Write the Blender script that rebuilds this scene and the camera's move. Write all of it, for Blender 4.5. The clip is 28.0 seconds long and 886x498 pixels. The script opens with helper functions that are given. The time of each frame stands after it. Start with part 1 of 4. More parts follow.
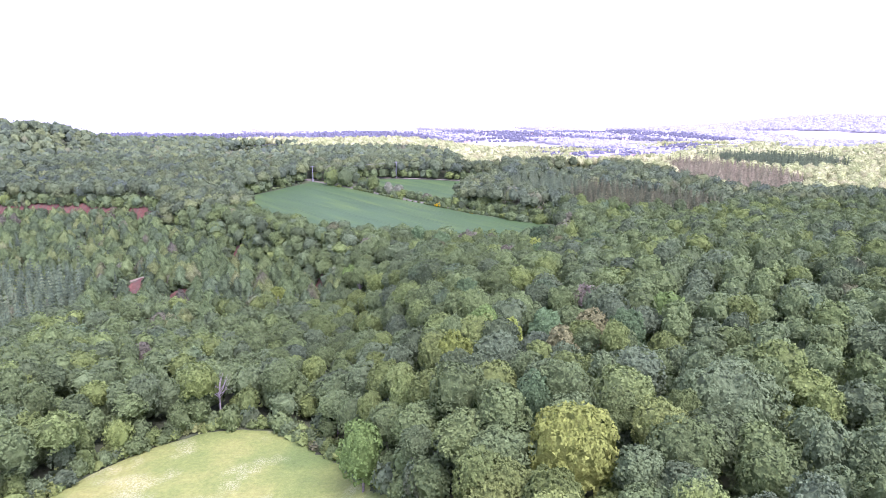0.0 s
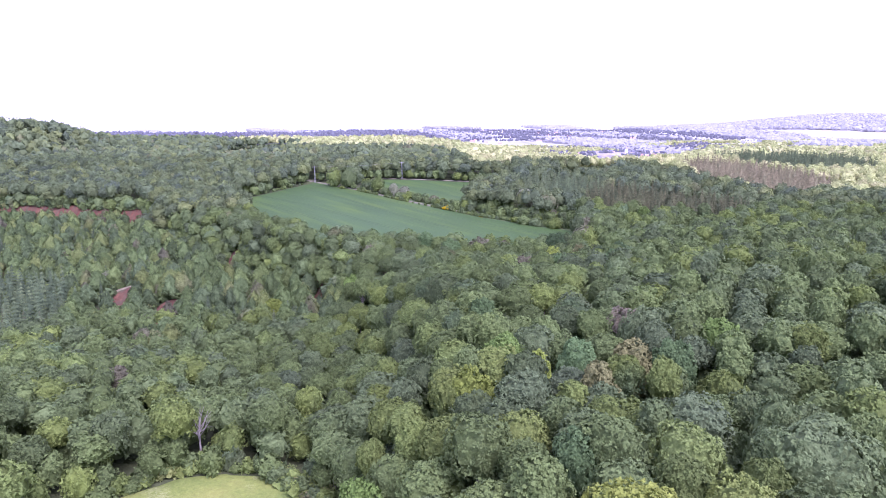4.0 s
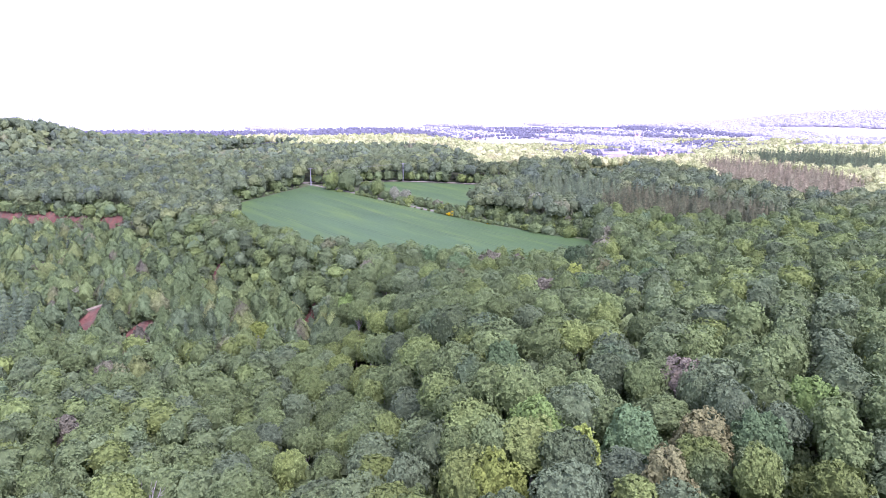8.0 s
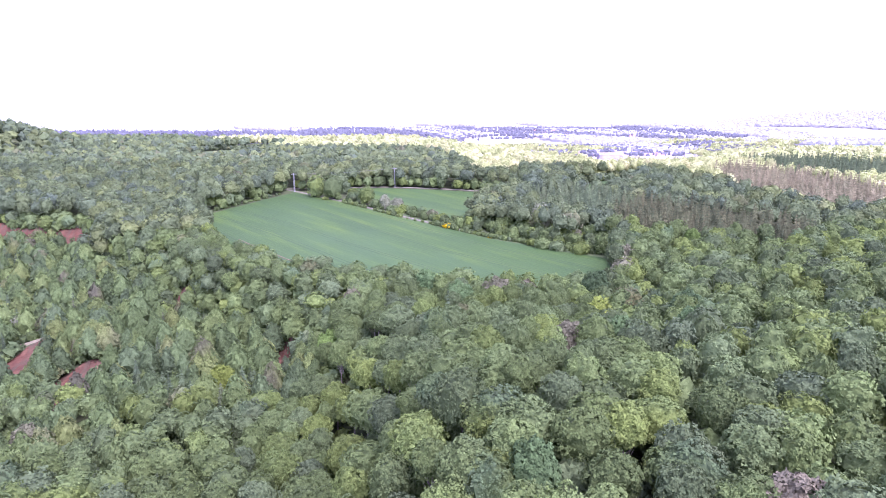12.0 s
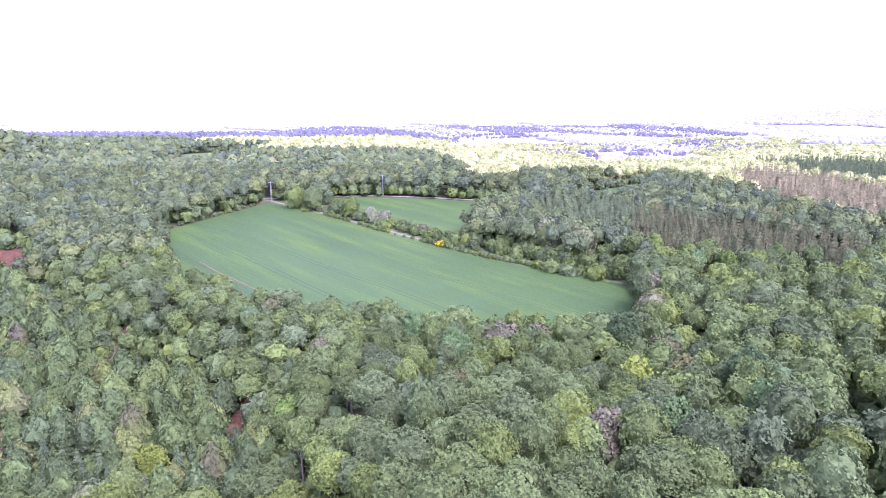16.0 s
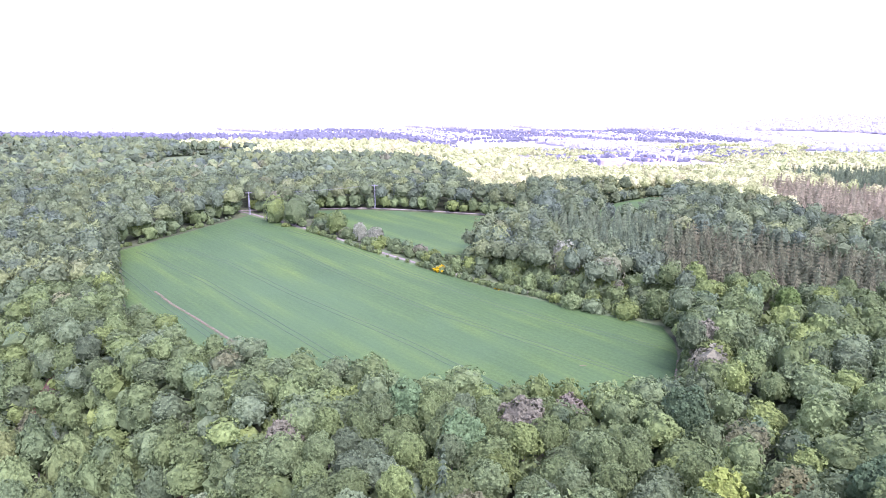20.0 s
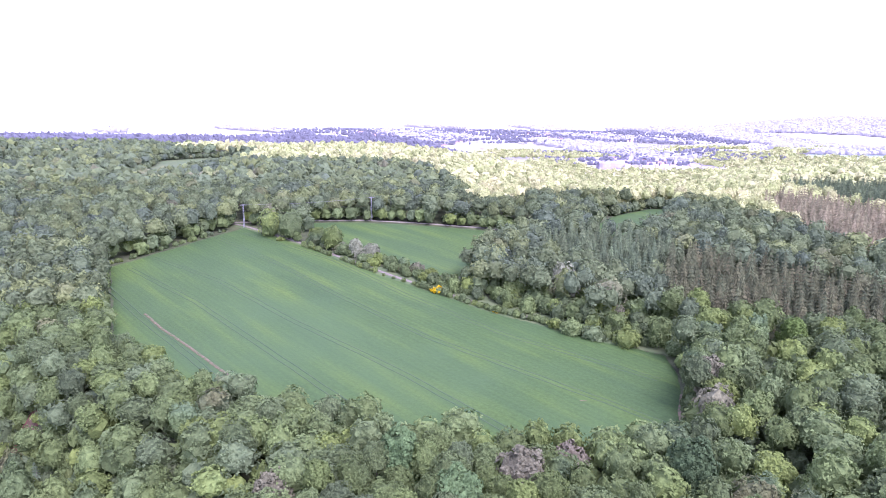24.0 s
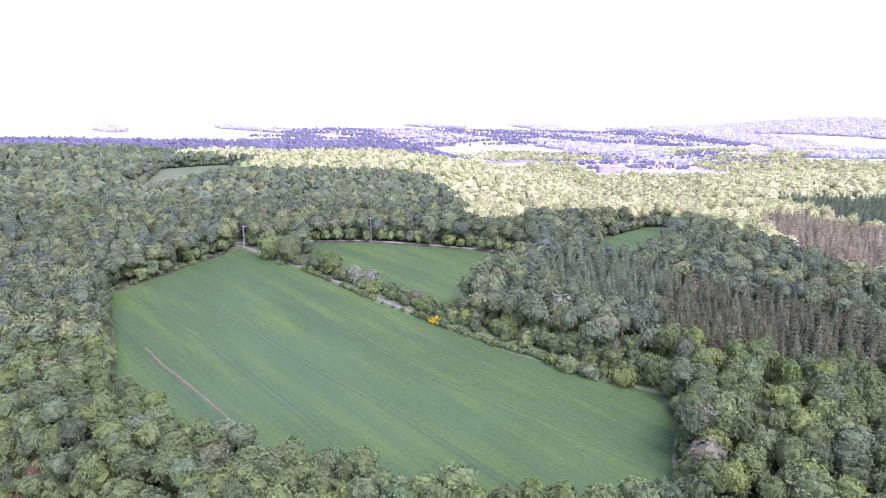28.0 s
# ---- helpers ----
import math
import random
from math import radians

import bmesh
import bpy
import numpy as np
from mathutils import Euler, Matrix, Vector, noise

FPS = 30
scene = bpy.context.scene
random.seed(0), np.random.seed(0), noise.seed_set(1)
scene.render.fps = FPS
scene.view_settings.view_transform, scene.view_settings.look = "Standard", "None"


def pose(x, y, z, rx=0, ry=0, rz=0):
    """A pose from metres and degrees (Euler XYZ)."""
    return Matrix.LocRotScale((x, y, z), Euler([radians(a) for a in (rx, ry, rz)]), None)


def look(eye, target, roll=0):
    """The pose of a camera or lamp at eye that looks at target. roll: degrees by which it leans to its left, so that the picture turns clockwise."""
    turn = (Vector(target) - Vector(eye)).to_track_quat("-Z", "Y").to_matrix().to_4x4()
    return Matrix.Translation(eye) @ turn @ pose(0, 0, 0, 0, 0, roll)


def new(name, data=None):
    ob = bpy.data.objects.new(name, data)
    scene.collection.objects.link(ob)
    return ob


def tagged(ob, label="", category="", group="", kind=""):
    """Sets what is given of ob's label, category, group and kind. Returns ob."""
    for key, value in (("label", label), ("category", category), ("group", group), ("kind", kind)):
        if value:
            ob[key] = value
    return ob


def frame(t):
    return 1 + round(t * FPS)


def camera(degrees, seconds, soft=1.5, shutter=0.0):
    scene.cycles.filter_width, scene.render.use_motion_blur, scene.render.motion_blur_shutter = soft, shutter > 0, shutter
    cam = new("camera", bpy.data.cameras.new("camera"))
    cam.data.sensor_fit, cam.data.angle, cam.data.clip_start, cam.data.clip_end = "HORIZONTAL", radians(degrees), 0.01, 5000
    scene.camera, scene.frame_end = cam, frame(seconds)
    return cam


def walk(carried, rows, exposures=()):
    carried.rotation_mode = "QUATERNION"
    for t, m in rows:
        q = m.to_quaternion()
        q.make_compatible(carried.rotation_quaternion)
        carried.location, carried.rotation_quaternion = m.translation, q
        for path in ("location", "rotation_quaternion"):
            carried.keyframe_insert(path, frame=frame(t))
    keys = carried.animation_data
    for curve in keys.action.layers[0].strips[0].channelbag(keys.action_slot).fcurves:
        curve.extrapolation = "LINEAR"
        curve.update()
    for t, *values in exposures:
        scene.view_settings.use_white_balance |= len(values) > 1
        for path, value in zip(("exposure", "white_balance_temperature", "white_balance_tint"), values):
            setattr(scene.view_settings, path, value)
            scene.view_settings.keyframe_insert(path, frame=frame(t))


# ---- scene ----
cam = camera(68.0, 28.0, soft=0.6)
PATH = [
    (0, (2.01, -31.10, 80.57), (3.19, 66.75, 59.96), -0.09),
    (0.5, (1.86, -29.20, 80.51), (3.19, 68.63, 59.84), -0.12),
    (1, (1.84, -26.88, 80.37), (3.42, 70.93, 59.66), -0.14),
    (1.5, (1.69, -24.45, 80.34), (3.47, 73.36, 59.58), -0.16),
    (2, (1.65, -21.59, 80.21), (3.38, 76.21, 59.43), -0.17),
    (2.5, (1.40, -18.84, 80.12), (2.76, 78.97, 59.33), -0.13),
    (3, (1.10, -15.83, 80.16), (2.01, 81.98, 59.34), -0.08),
    (3.5, (0.83, -12.89, 80.04), (1.45, 84.92, 59.26), -0.08),
    (5.5, (-0.00, 0.00, 80.00), (0.00, 97.81, 59.21), 0.00),
    (6, (-0.11, 3.71, 80.02), (-0.13, 101.51, 59.14), -0.07),
    (6.5, (-0.21, 7.22, 80.20), (-0.26, 104.97, 59.12), -0.15),
    (7, (-0.56, 11.07, 80.44), (-0.57, 108.79, 59.23), -0.20),
    (7.5, (-0.90, 14.83, 80.49), (-0.82, 112.55, 59.24), -0.19),
    (8, (-1.16, 18.75, 80.43), (-0.94, 116.49, 59.27), -0.16),
    (8.5, (-1.48, 22.73, 80.40), (-1.12, 120.48, 59.29), -0.15),
    (9, (-1.80, 26.94, 80.58), (-1.24, 124.67, 59.41), -0.16),
    (9.5, (-2.28, 30.64, 80.80), (-1.46, 128.37, 59.62), -0.16),
    (10, (-2.69, 35.02, 80.90), (-1.65, 132.74, 59.72), -0.11),
    (10.5, (-2.96, 39.28, 81.05), (-1.73, 136.99, 59.82), -0.08),
    (11, (-3.10, 44.20, 81.17), (-1.75, 141.90, 59.90), -0.05),
    (11.5, (-3.13, 48.84, 81.24), (-1.65, 146.54, 59.97), -0.05),
    (12, (-3.11, 54.06, 81.24), (-1.60, 151.76, 59.95), -0.04),
    (12.5, (-2.53, 58.68, 81.51), (-1.09, 156.37, 60.16), -0.08),
    (14.5, (-0.98, 78.80, 81.89), (0.68, 176.42, 60.27), -0.41),
    (15, (-1.05, 84.50, 81.97), (0.68, 182.13, 60.42), -0.35),
    (15.5, (-1.01, 89.55, 82.23), (0.95, 187.18, 60.66), -0.27),
    (16, (-1.47, 95.39, 82.38), (0.81, 193.02, 60.85), -0.20),
    (16.5, (-2.04, 101.11, 82.22), (0.55, 198.74, 60.75), -0.06),
    (17, (-2.36, 107.00, 82.10), (0.43, 204.65, 60.71), 0.07),
    (17.5, (-2.44, 112.42, 82.27), (0.42, 210.06, 60.87), 0.13),
    (18, (-2.28, 117.99, 82.49), (0.54, 215.62, 61.02), 0.17),
    (18.5, (-2.37, 123.22, 82.41), (0.66, 220.86, 61.02), 0.17),
    (19, (-2.54, 128.52, 82.52), (0.59, 226.18, 61.24), 0.18),
    (19.5, (-2.12, 133.23, 82.30), (0.91, 230.91, 61.12), 0.23),
    (20, (-1.94, 136.97, 82.33), (0.97, 234.67, 61.19), 0.31),
    (20.5, (-1.82, 139.36, 82.48), (1.12, 237.05, 61.33), 0.33),
    (21, (-1.30, 141.18, 83.00), (1.79, 238.87, 61.84), 0.31),
    (21.5, (-1.18, 142.19, 83.67), (1.91, 239.87, 62.51), 0.33),
    (23.5, (-1.33, 143.67, 87.89), (1.72, 241.31, 66.51), 0.56),
    (24, (-1.49, 143.84, 89.25), (1.71, 241.46, 67.81), 0.64),
    (24.5, (-1.73, 143.94, 90.70), (1.62, 241.54, 69.20), 0.66),
    (25, (-1.79, 144.09, 92.32), (1.68, 241.67, 70.75), 0.67),
    (25.5, (-1.66, 144.21, 93.88), (1.76, 241.77, 72.16), 0.72),
    (26, (-1.46, 144.47, 95.82), (1.86, 241.99, 73.92), 0.75),
    (26.5, (-1.10, 144.63, 97.53), (2.10, 242.12, 75.47), 0.73),
    (27, (-0.89, 144.85, 99.23), (2.22, 242.32, 77.09), 0.73),
    (27.5, (-0.84, 144.88, 100.75), (2.27, 242.35, 78.63), 0.74),
    (28, (-0.95, 144.95, 102.19), (2.22, 242.45, 80.21), 0.75),
]
walk(cam, [(t, look(eye, target, roll)) for t, eye, target, roll in PATH],
     exposures=[(t, e + 0.14, 5570, 54) for t, e in ((0, 1.80), (2, 1.63), (3.5, 1.56), (6, 1.55), (8, 1.80), (12, 1.97), (17, 2.12), (20, 2.10), (24, 1.86), (28, 1.63))])


# ---- world, sun ----
SUN_ELEV, SUN_AZ = radians(54), radians(150)      # azimuth from +y towards +x
world = bpy.data.worlds.new("world")
scene.world = world
world.use_nodes = True
wn = world.node_tree.nodes
sky = wn.new("ShaderNodeTexSky")
sky.sky_type = 'NISHITA'
sky.sun_disc = False
sky.sun_elevation, sky.sun_rotation = SUN_ELEV, SUN_AZ
sky.air_density, sky.dust_density, sky.ozone_density = 1.0, 1.2, 1.0
wn["Background"].inputs[1].default_value = 0.20
grey = wn.new("ShaderNodeHueSaturation")          # a veil of high cloud takes most of the blue out of the sky
grey.inputs["Saturation"].default_value = 0.55
world.node_tree.links.new(sky.outputs[0], grey.inputs["Color"])
world.node_tree.links.new(grey.outputs[0], wn["Background"].inputs[0])

sun_data = bpy.data.lights.new("sun", 'SUN')
sun_data.energy, sun_data.angle, sun_data.color = 1.4, radians(28), (1.0, 0.97, 0.92)
sun = new("sun", sun_data)
sun_way = Vector((math.sin(SUN_AZ) * math.cos(SUN_ELEV), math.cos(SUN_AZ) * math.cos(SUN_ELEV), math.sin(SUN_ELEV)))
sun.matrix_world = look(sun_way * 300, (0, 0, 0))


# ---- materials ----
def material(name, rough=0.9, spec=0.2):
    m = bpy.data.materials.new(name)
    m.use_nodes = True
    nt = m.node_tree
    b = nt.nodes["Principled BSDF"]
    b.inputs["Roughness"].default_value = rough
    b.inputs["Specular IOR Level"].default_value = spec
    return m, nt, b


def ramp(nt, fac, stops):
    r = nt.nodes.new("ShaderNodeValToRGB")
    el = r.color_ramp.elements
    el[0].position, el[0].color = stops[0][0], (*stops[0][1], 1)
    el[1].position, el[1].color = stops[-1][0], (*stops[-1][1], 1)
    for p, c in stops[1:-1]:
        e = el.new(p)
        e.color = (*c, 1)
    nt.links.new(fac, r.inputs[0])
    return r.outputs[0]


def noise_tex(nt, scale, detail=3, rough=0.55, vec=None):
    n = nt.nodes.new("ShaderNodeTexNoise")
    n.inputs["Scale"].default_value, n.inputs["Detail"].default_value, n.inputs["Roughness"].default_value = scale, detail, rough
    if vec is None:
        g = nt.nodes.new("ShaderNodeNewGeometry")
        vec = g.outputs["Position"]
    nt.links.new(vec, n.inputs["Vector"])
    return n.outputs["Fac"]


def mixc(nt, fac, a, b, mode='MIX'):
    n = nt.nodes.new("ShaderNodeMix")
    n.data_type, n.blend_type = 'RGBA', mode
    for sock, v in ((n.inputs[0], fac), (n.inputs[6], a), (n.inputs[7], b)):
        if isinstance(v, (int, float)):
            sock.default_value = v
        elif isinstance(v, tuple):
            sock.default_value = (*v, 1)
        else:
            nt.links.new(v, sock)
    return n.outputs[2]


def mathn(nt, op, a, b=0.0):
    n = nt.nodes.new("ShaderNodeMath")
    n.operation = op
    for sock, v in ((n.inputs[0], a), (n.inputs[1], b)):
        if isinstance(v, (int, float)):
            sock.default_value = v
        else:
            nt.links.new(v, sock)
    return n.outputs[0]


def bump(nt, bsdf, height, strength, dist):
    b = nt.nodes.new("ShaderNodeBump")
    b.inputs["Strength"].default_value, b.inputs["Distance"].default_value = strength, dist
    nt.links.new(height, b.inputs["Height"])
    nt.links.new(b.outputs[0], bsdf.inputs["Normal"])


def leaf_material(name, stops, translucent=0.25, grain=2.6):
    """Foliage: each tree has its own tint, each leaf clump a little of its own."""
    m, nt, b = material(name, 0.75, 0.08)
    at = nt.nodes.new("ShaderNodeAttribute")
    at.attribute_name = "tint"
    info = nt.nodes.new("ShaderNodeObjectInfo")
    geo = nt.nodes.new("ShaderNodeNewGeometry")
    t = mathn(nt, 'FRACT', mathn(nt, 'ADD', at.outputs["Fac"], info.outputs["Random"]))
    patch = noise_tex(nt, 0.03, 2)
    t = mathn(nt, 'ADD', mathn(nt, 'MULTIPLY', t, 0.8), mathn(nt, 'MULTIPLY', mathn(nt, 'SUBTRACT', patch, 0.4), 0.5))
    col = ramp(nt, t, stops)
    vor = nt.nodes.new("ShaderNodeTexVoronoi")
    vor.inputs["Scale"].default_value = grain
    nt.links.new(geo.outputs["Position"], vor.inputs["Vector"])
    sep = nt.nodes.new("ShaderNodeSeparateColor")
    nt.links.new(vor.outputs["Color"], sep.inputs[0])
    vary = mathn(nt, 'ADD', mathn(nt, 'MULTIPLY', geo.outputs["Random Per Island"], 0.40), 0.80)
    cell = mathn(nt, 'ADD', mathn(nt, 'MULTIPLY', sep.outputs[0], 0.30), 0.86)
    clump = mathn(nt, 'ADD', mathn(nt, 'MULTIPLY', noise_tex(nt, 0.9, 3), 0.20), 0.92)
    own = mathn(nt, 'FRACT', mathn(nt, 'MULTIPLY', mathn(nt, 'ADD', at.outputs["Fac"], info.outputs["Random"]), 7.31))
    own = mathn(nt, 'ADD', mathn(nt, 'MULTIPLY', own, 0.42), 0.77)
    hsv = nt.nodes.new("ShaderNodeHueSaturation")
    hsv.inputs["Saturation"].default_value = 1.22
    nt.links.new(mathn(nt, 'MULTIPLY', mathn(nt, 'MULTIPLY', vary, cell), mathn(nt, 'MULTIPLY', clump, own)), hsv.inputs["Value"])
    nt.links.new(col, hsv.inputs["Color"])
    nt.links.new(hsv.outputs[0], b.inputs["Base Color"])
    bump(nt, b, vor.outputs["Distance"], 0.5, -0.6 / grain)
    tr = nt.nodes.new("ShaderNodeBsdfTranslucent")
    nt.links.new(hsv.outputs[0], tr.inputs["Color"])
    mx = nt.nodes.new("ShaderNodeMixShader")
    mx.inputs[0].default_value = translucent
    nt.links.new(b.outputs[0], mx.inputs[1])
    nt.links.new(tr.outputs[0], mx.inputs[2])
    nt.links.new(mx.outputs[0], nt.nodes["Material Output"].inputs["Surface"])
    return m


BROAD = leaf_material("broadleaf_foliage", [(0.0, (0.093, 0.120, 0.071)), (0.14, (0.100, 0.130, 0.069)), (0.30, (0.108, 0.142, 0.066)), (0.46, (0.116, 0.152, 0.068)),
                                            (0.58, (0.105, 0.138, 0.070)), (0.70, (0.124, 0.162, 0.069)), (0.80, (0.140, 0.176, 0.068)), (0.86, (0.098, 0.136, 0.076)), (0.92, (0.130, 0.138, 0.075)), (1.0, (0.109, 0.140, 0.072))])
LIGHTER = leaf_material("lighter_green_foliage", [(0.0, (0.120, 0.155, 0.070)), (0.4, (0.140, 0.178, 0.072)), (0.75, (0.165, 0.196, 0.078)), (0.9, (0.158, 0.164, 0.092)), (1.0, (0.130, 0.166, 0.082))])
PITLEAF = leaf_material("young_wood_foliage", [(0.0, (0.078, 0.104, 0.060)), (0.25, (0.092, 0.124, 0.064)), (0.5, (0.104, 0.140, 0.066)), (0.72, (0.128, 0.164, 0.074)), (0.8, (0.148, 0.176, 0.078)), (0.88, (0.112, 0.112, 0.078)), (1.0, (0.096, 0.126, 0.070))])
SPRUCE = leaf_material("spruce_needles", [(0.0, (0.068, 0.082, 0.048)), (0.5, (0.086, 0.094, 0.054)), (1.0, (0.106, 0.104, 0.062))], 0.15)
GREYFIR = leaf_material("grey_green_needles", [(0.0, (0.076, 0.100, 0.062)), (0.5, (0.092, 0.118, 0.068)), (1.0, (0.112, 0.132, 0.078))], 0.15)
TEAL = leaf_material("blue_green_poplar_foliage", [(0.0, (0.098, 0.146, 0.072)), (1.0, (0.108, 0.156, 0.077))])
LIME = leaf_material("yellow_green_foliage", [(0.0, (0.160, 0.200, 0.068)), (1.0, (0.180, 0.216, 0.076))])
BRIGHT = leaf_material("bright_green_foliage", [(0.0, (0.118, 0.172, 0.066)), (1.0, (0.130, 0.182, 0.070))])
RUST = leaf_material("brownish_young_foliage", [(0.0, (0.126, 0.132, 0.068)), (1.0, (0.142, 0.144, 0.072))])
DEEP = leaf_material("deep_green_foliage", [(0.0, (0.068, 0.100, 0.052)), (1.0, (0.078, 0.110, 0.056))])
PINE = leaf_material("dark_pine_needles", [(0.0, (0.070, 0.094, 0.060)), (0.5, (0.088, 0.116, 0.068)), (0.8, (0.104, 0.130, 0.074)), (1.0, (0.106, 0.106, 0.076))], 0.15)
# Leaf colour lightened to paint sunlight onto the far woods.
SUNLIT_LEAF = leaf_material("sunlit_foliage", [(0.0, (0.30, 0.335, 0.17)), (0.5, (0.385, 0.41, 0.22)), (1.0, (0.47, 0.46, 0.275))], 0.35, 0.8)
# Larch brown with sunlight painted in as a lighter tone.
LIT_LARCH = leaf_material("sunlit_brown_larch_needles", [(0.0, (0.150, 0.150, 0.094)), (0.5, (0.196, 0.182, 0.118)), (1.0, (0.240, 0.218, 0.146))], 0.15)
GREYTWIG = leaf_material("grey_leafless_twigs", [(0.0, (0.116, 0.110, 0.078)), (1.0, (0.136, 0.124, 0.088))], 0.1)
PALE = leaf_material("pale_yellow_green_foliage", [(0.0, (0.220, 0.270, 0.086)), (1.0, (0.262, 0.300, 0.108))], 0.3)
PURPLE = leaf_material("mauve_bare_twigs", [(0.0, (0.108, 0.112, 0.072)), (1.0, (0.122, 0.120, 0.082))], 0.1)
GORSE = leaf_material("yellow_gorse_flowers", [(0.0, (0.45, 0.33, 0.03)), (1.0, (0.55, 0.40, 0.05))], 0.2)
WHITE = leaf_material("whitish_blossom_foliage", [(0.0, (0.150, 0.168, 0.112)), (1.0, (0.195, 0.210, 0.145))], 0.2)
# Green leaves for the back woods, with distance haze tinted in as blue.
BACK = leaf_material("haze_tinted_foliage", [(0.0, (0.086, 0.110, 0.078)), (0.15, (0.094, 0.120, 0.074)), (0.4, (0.106, 0.134, 0.075)), (0.65, (0.120, 0.148, 0.080)),
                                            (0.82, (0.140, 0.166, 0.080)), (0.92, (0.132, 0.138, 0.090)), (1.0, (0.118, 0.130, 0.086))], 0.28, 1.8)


BARK, nt, b = material("grey_bark", 0.9, 0.1)
nt.links.new(ramp(nt, noise_tex(nt, 3.0, 4), [(0.3, (0.10, 0.085, 0.07)), (0.7, (0.22, 0.20, 0.17))]), b.inputs["Base Color"])
PALEBARK, nt, b = material("bleached_dead_wood", 0.85, 0.15)
nt.links.new(ramp(nt, noise_tex(nt, 3.0, 4), [(0.3, (0.18, 0.165, 0.145)), (0.7, (0.30, 0.28, 0.25))]), b.inputs["Base Color"])

SOIL, nt, b = material("forest_floor", 0.95, 0.1)
c = ramp(nt, noise_tex(nt, 0.15, 6), [(0.3, (0.04, 0.045, 0.025)), (0.5, (0.06, 0.075, 0.035)), (0.7, (0.085, 0.10, 0.045))])
nt.links.new(c, b.inputs["Base Color"])
bump(nt, b, noise_tex(nt, 0.8, 5), 0.6, 0.5)

RED, nt, b = material("red_iron_earth", 0.95, 0.1)
geo = nt.nodes.new("ShaderNodeNewGeometry")
mp = nt.nodes.new("ShaderNodeMapping")
mp.inputs["Scale"].default_value = (0.55, 0.12, 0.10)
nt.links.new(geo.outputs["Position"], mp.inputs["Vector"])
c = ramp(nt, noise_tex(nt, 0.3, 6, 0.65), [(0.3, (0.074, 0.034, 0.024)), (0.5, (0.112, 0.052, 0.034)), (0.72, (0.165, 0.092, 0.058))])
c = mixc(nt, ramp(nt, noise_tex(nt, 1.0, 4, 0.6, mp.outputs[0]), [(0.42, (0, 0, 0)), (0.62, (0.8, 0.8, 0.8))]), c, (0.080, 0.066, 0.044))
nt.links.new(c, b.inputs["Base Color"])
bump(nt, b, noise_tex(nt, 0.9, 5), 1.0, 0.8)

FIELD, nt, b = material("green_cereal_crop", 0.8, 0.15)
geo = nt.nodes.new("ShaderNodeNewGeometry")
mp = nt.nodes.new("ShaderNodeMapping")
mp.vector_type = 'TEXTURE'
mp.inputs["Rotation"].default_value = (0, 0, radians(-50))
mp.inputs["Scale"].default_value = (70, 8, 20)
nt.links.new(geo.outputs["Position"], mp.inputs["Vector"])
streak = noise_tex(nt, 1.0, 3, 0.5, mp.outputs[0])
big = noise_tex(nt, 0.02, 3)
c1 = ramp(nt, streak, [(0.3, (0.042, 0.084, 0.026)), (0.5, (0.051, 0.098, 0.026)), (0.62, (0.066, 0.117, 0.025)), (0.78, (0.086, 0.136, 0.024))])
c2 = ramp(nt, noise_tex(nt, 1.2, 4, 0.7), [(0.25, (0.6, 0.6, 0.6)), (0.75, (1.0, 1.0, 1.0))])
c3 = mixc(nt, 1.0, c1, c2, 'MULTIPLY')
wv = nt.nodes.new("ShaderNodeTexWave")
wv.inputs["Scale"].default_value, wv.inputs["Distortion"].default_value, wv.inputs["Detail"].default_value = 1.3, 6.0, 3.0
nt.links.new(mp.outputs[0], wv.inputs["Vector"])
wv.bands_direction = 'Y'
drill = mixc(nt, 1.0, c3, ramp(nt, wv.outputs["Fac"], [(0.0, (0.92, 0.92, 0.93)), (0.4, (1, 1, 1)), (1.0, (1.02, 1.02, 1.0))]), 'MULTIPLY')
c4 = mixc(nt, ramp(nt, big, [(0.45, (0, 0, 0)), (0.7, (0.55, 0.55, 0.55))]), drill, (0.046, 0.088, 0.032))
nt.links.new(c4, b.inputs["Base Color"])
bump(nt, b, noise_tex(nt, 3.0, 4, 0.7), 0.5, 0.15)

TRAM, nt, b = material("bare_wheel_track", 0.95, 0.1)
nt.links.new(ramp(nt, noise_tex(nt, 0.5, 4), [(0.35, (0.038, 0.070, 0.036)), (0.7, (0.062, 0.088, 0.044))]), b.inputs["Base Color"])
STONY, nt, b = material("stony_bare_strip", 0.95, 0.1)
nt.links.new(ramp(nt, noise_tex(nt, 1.1, 5), [(0.38, (0.066, 0.096, 0.040)), (0.50, (0.104, 0.092, 0.054)), (0.72, (0.160, 0.112, 0.080))]), b.inputs["Base Color"])
GRAVEL, nt, b = material("pale_gravel_track", 0.95, 0.1)
nt.links.new(ramp(nt, noise_tex(nt, 0.8, 5), [(0.3, (0.12, 0.112, 0.084)), (0.7, (0.20, 0.186, 0.145))]), b.inputs["Base Color"])
MEADOW, nt, b = material("pale_meadow_grass", 0.85, 0.15)
c = ramp(nt, noise_tex(nt, 0.045, 4), [(0.35, (0.105, 0.155, 0.036)), (0.5, (0.165, 0.205, 0.048)), (0.65, (0.240, 0.250, 0.068))])
c = mixc(nt, 1.0, c, ramp(nt, noise_tex(nt, 1.1, 5, 0.7), [(0.3, (0.72, 0.74, 0.7)), (0.7, (1.1, 1.1, 1.05))]), 'MULTIPLY')
drift = ramp(nt, noise_tex(nt, 0.05, 3, 0.6), [(0.52, (0.06, 0.06, 0.06)), (0.66, (0.9, 0.9, 0.9))])
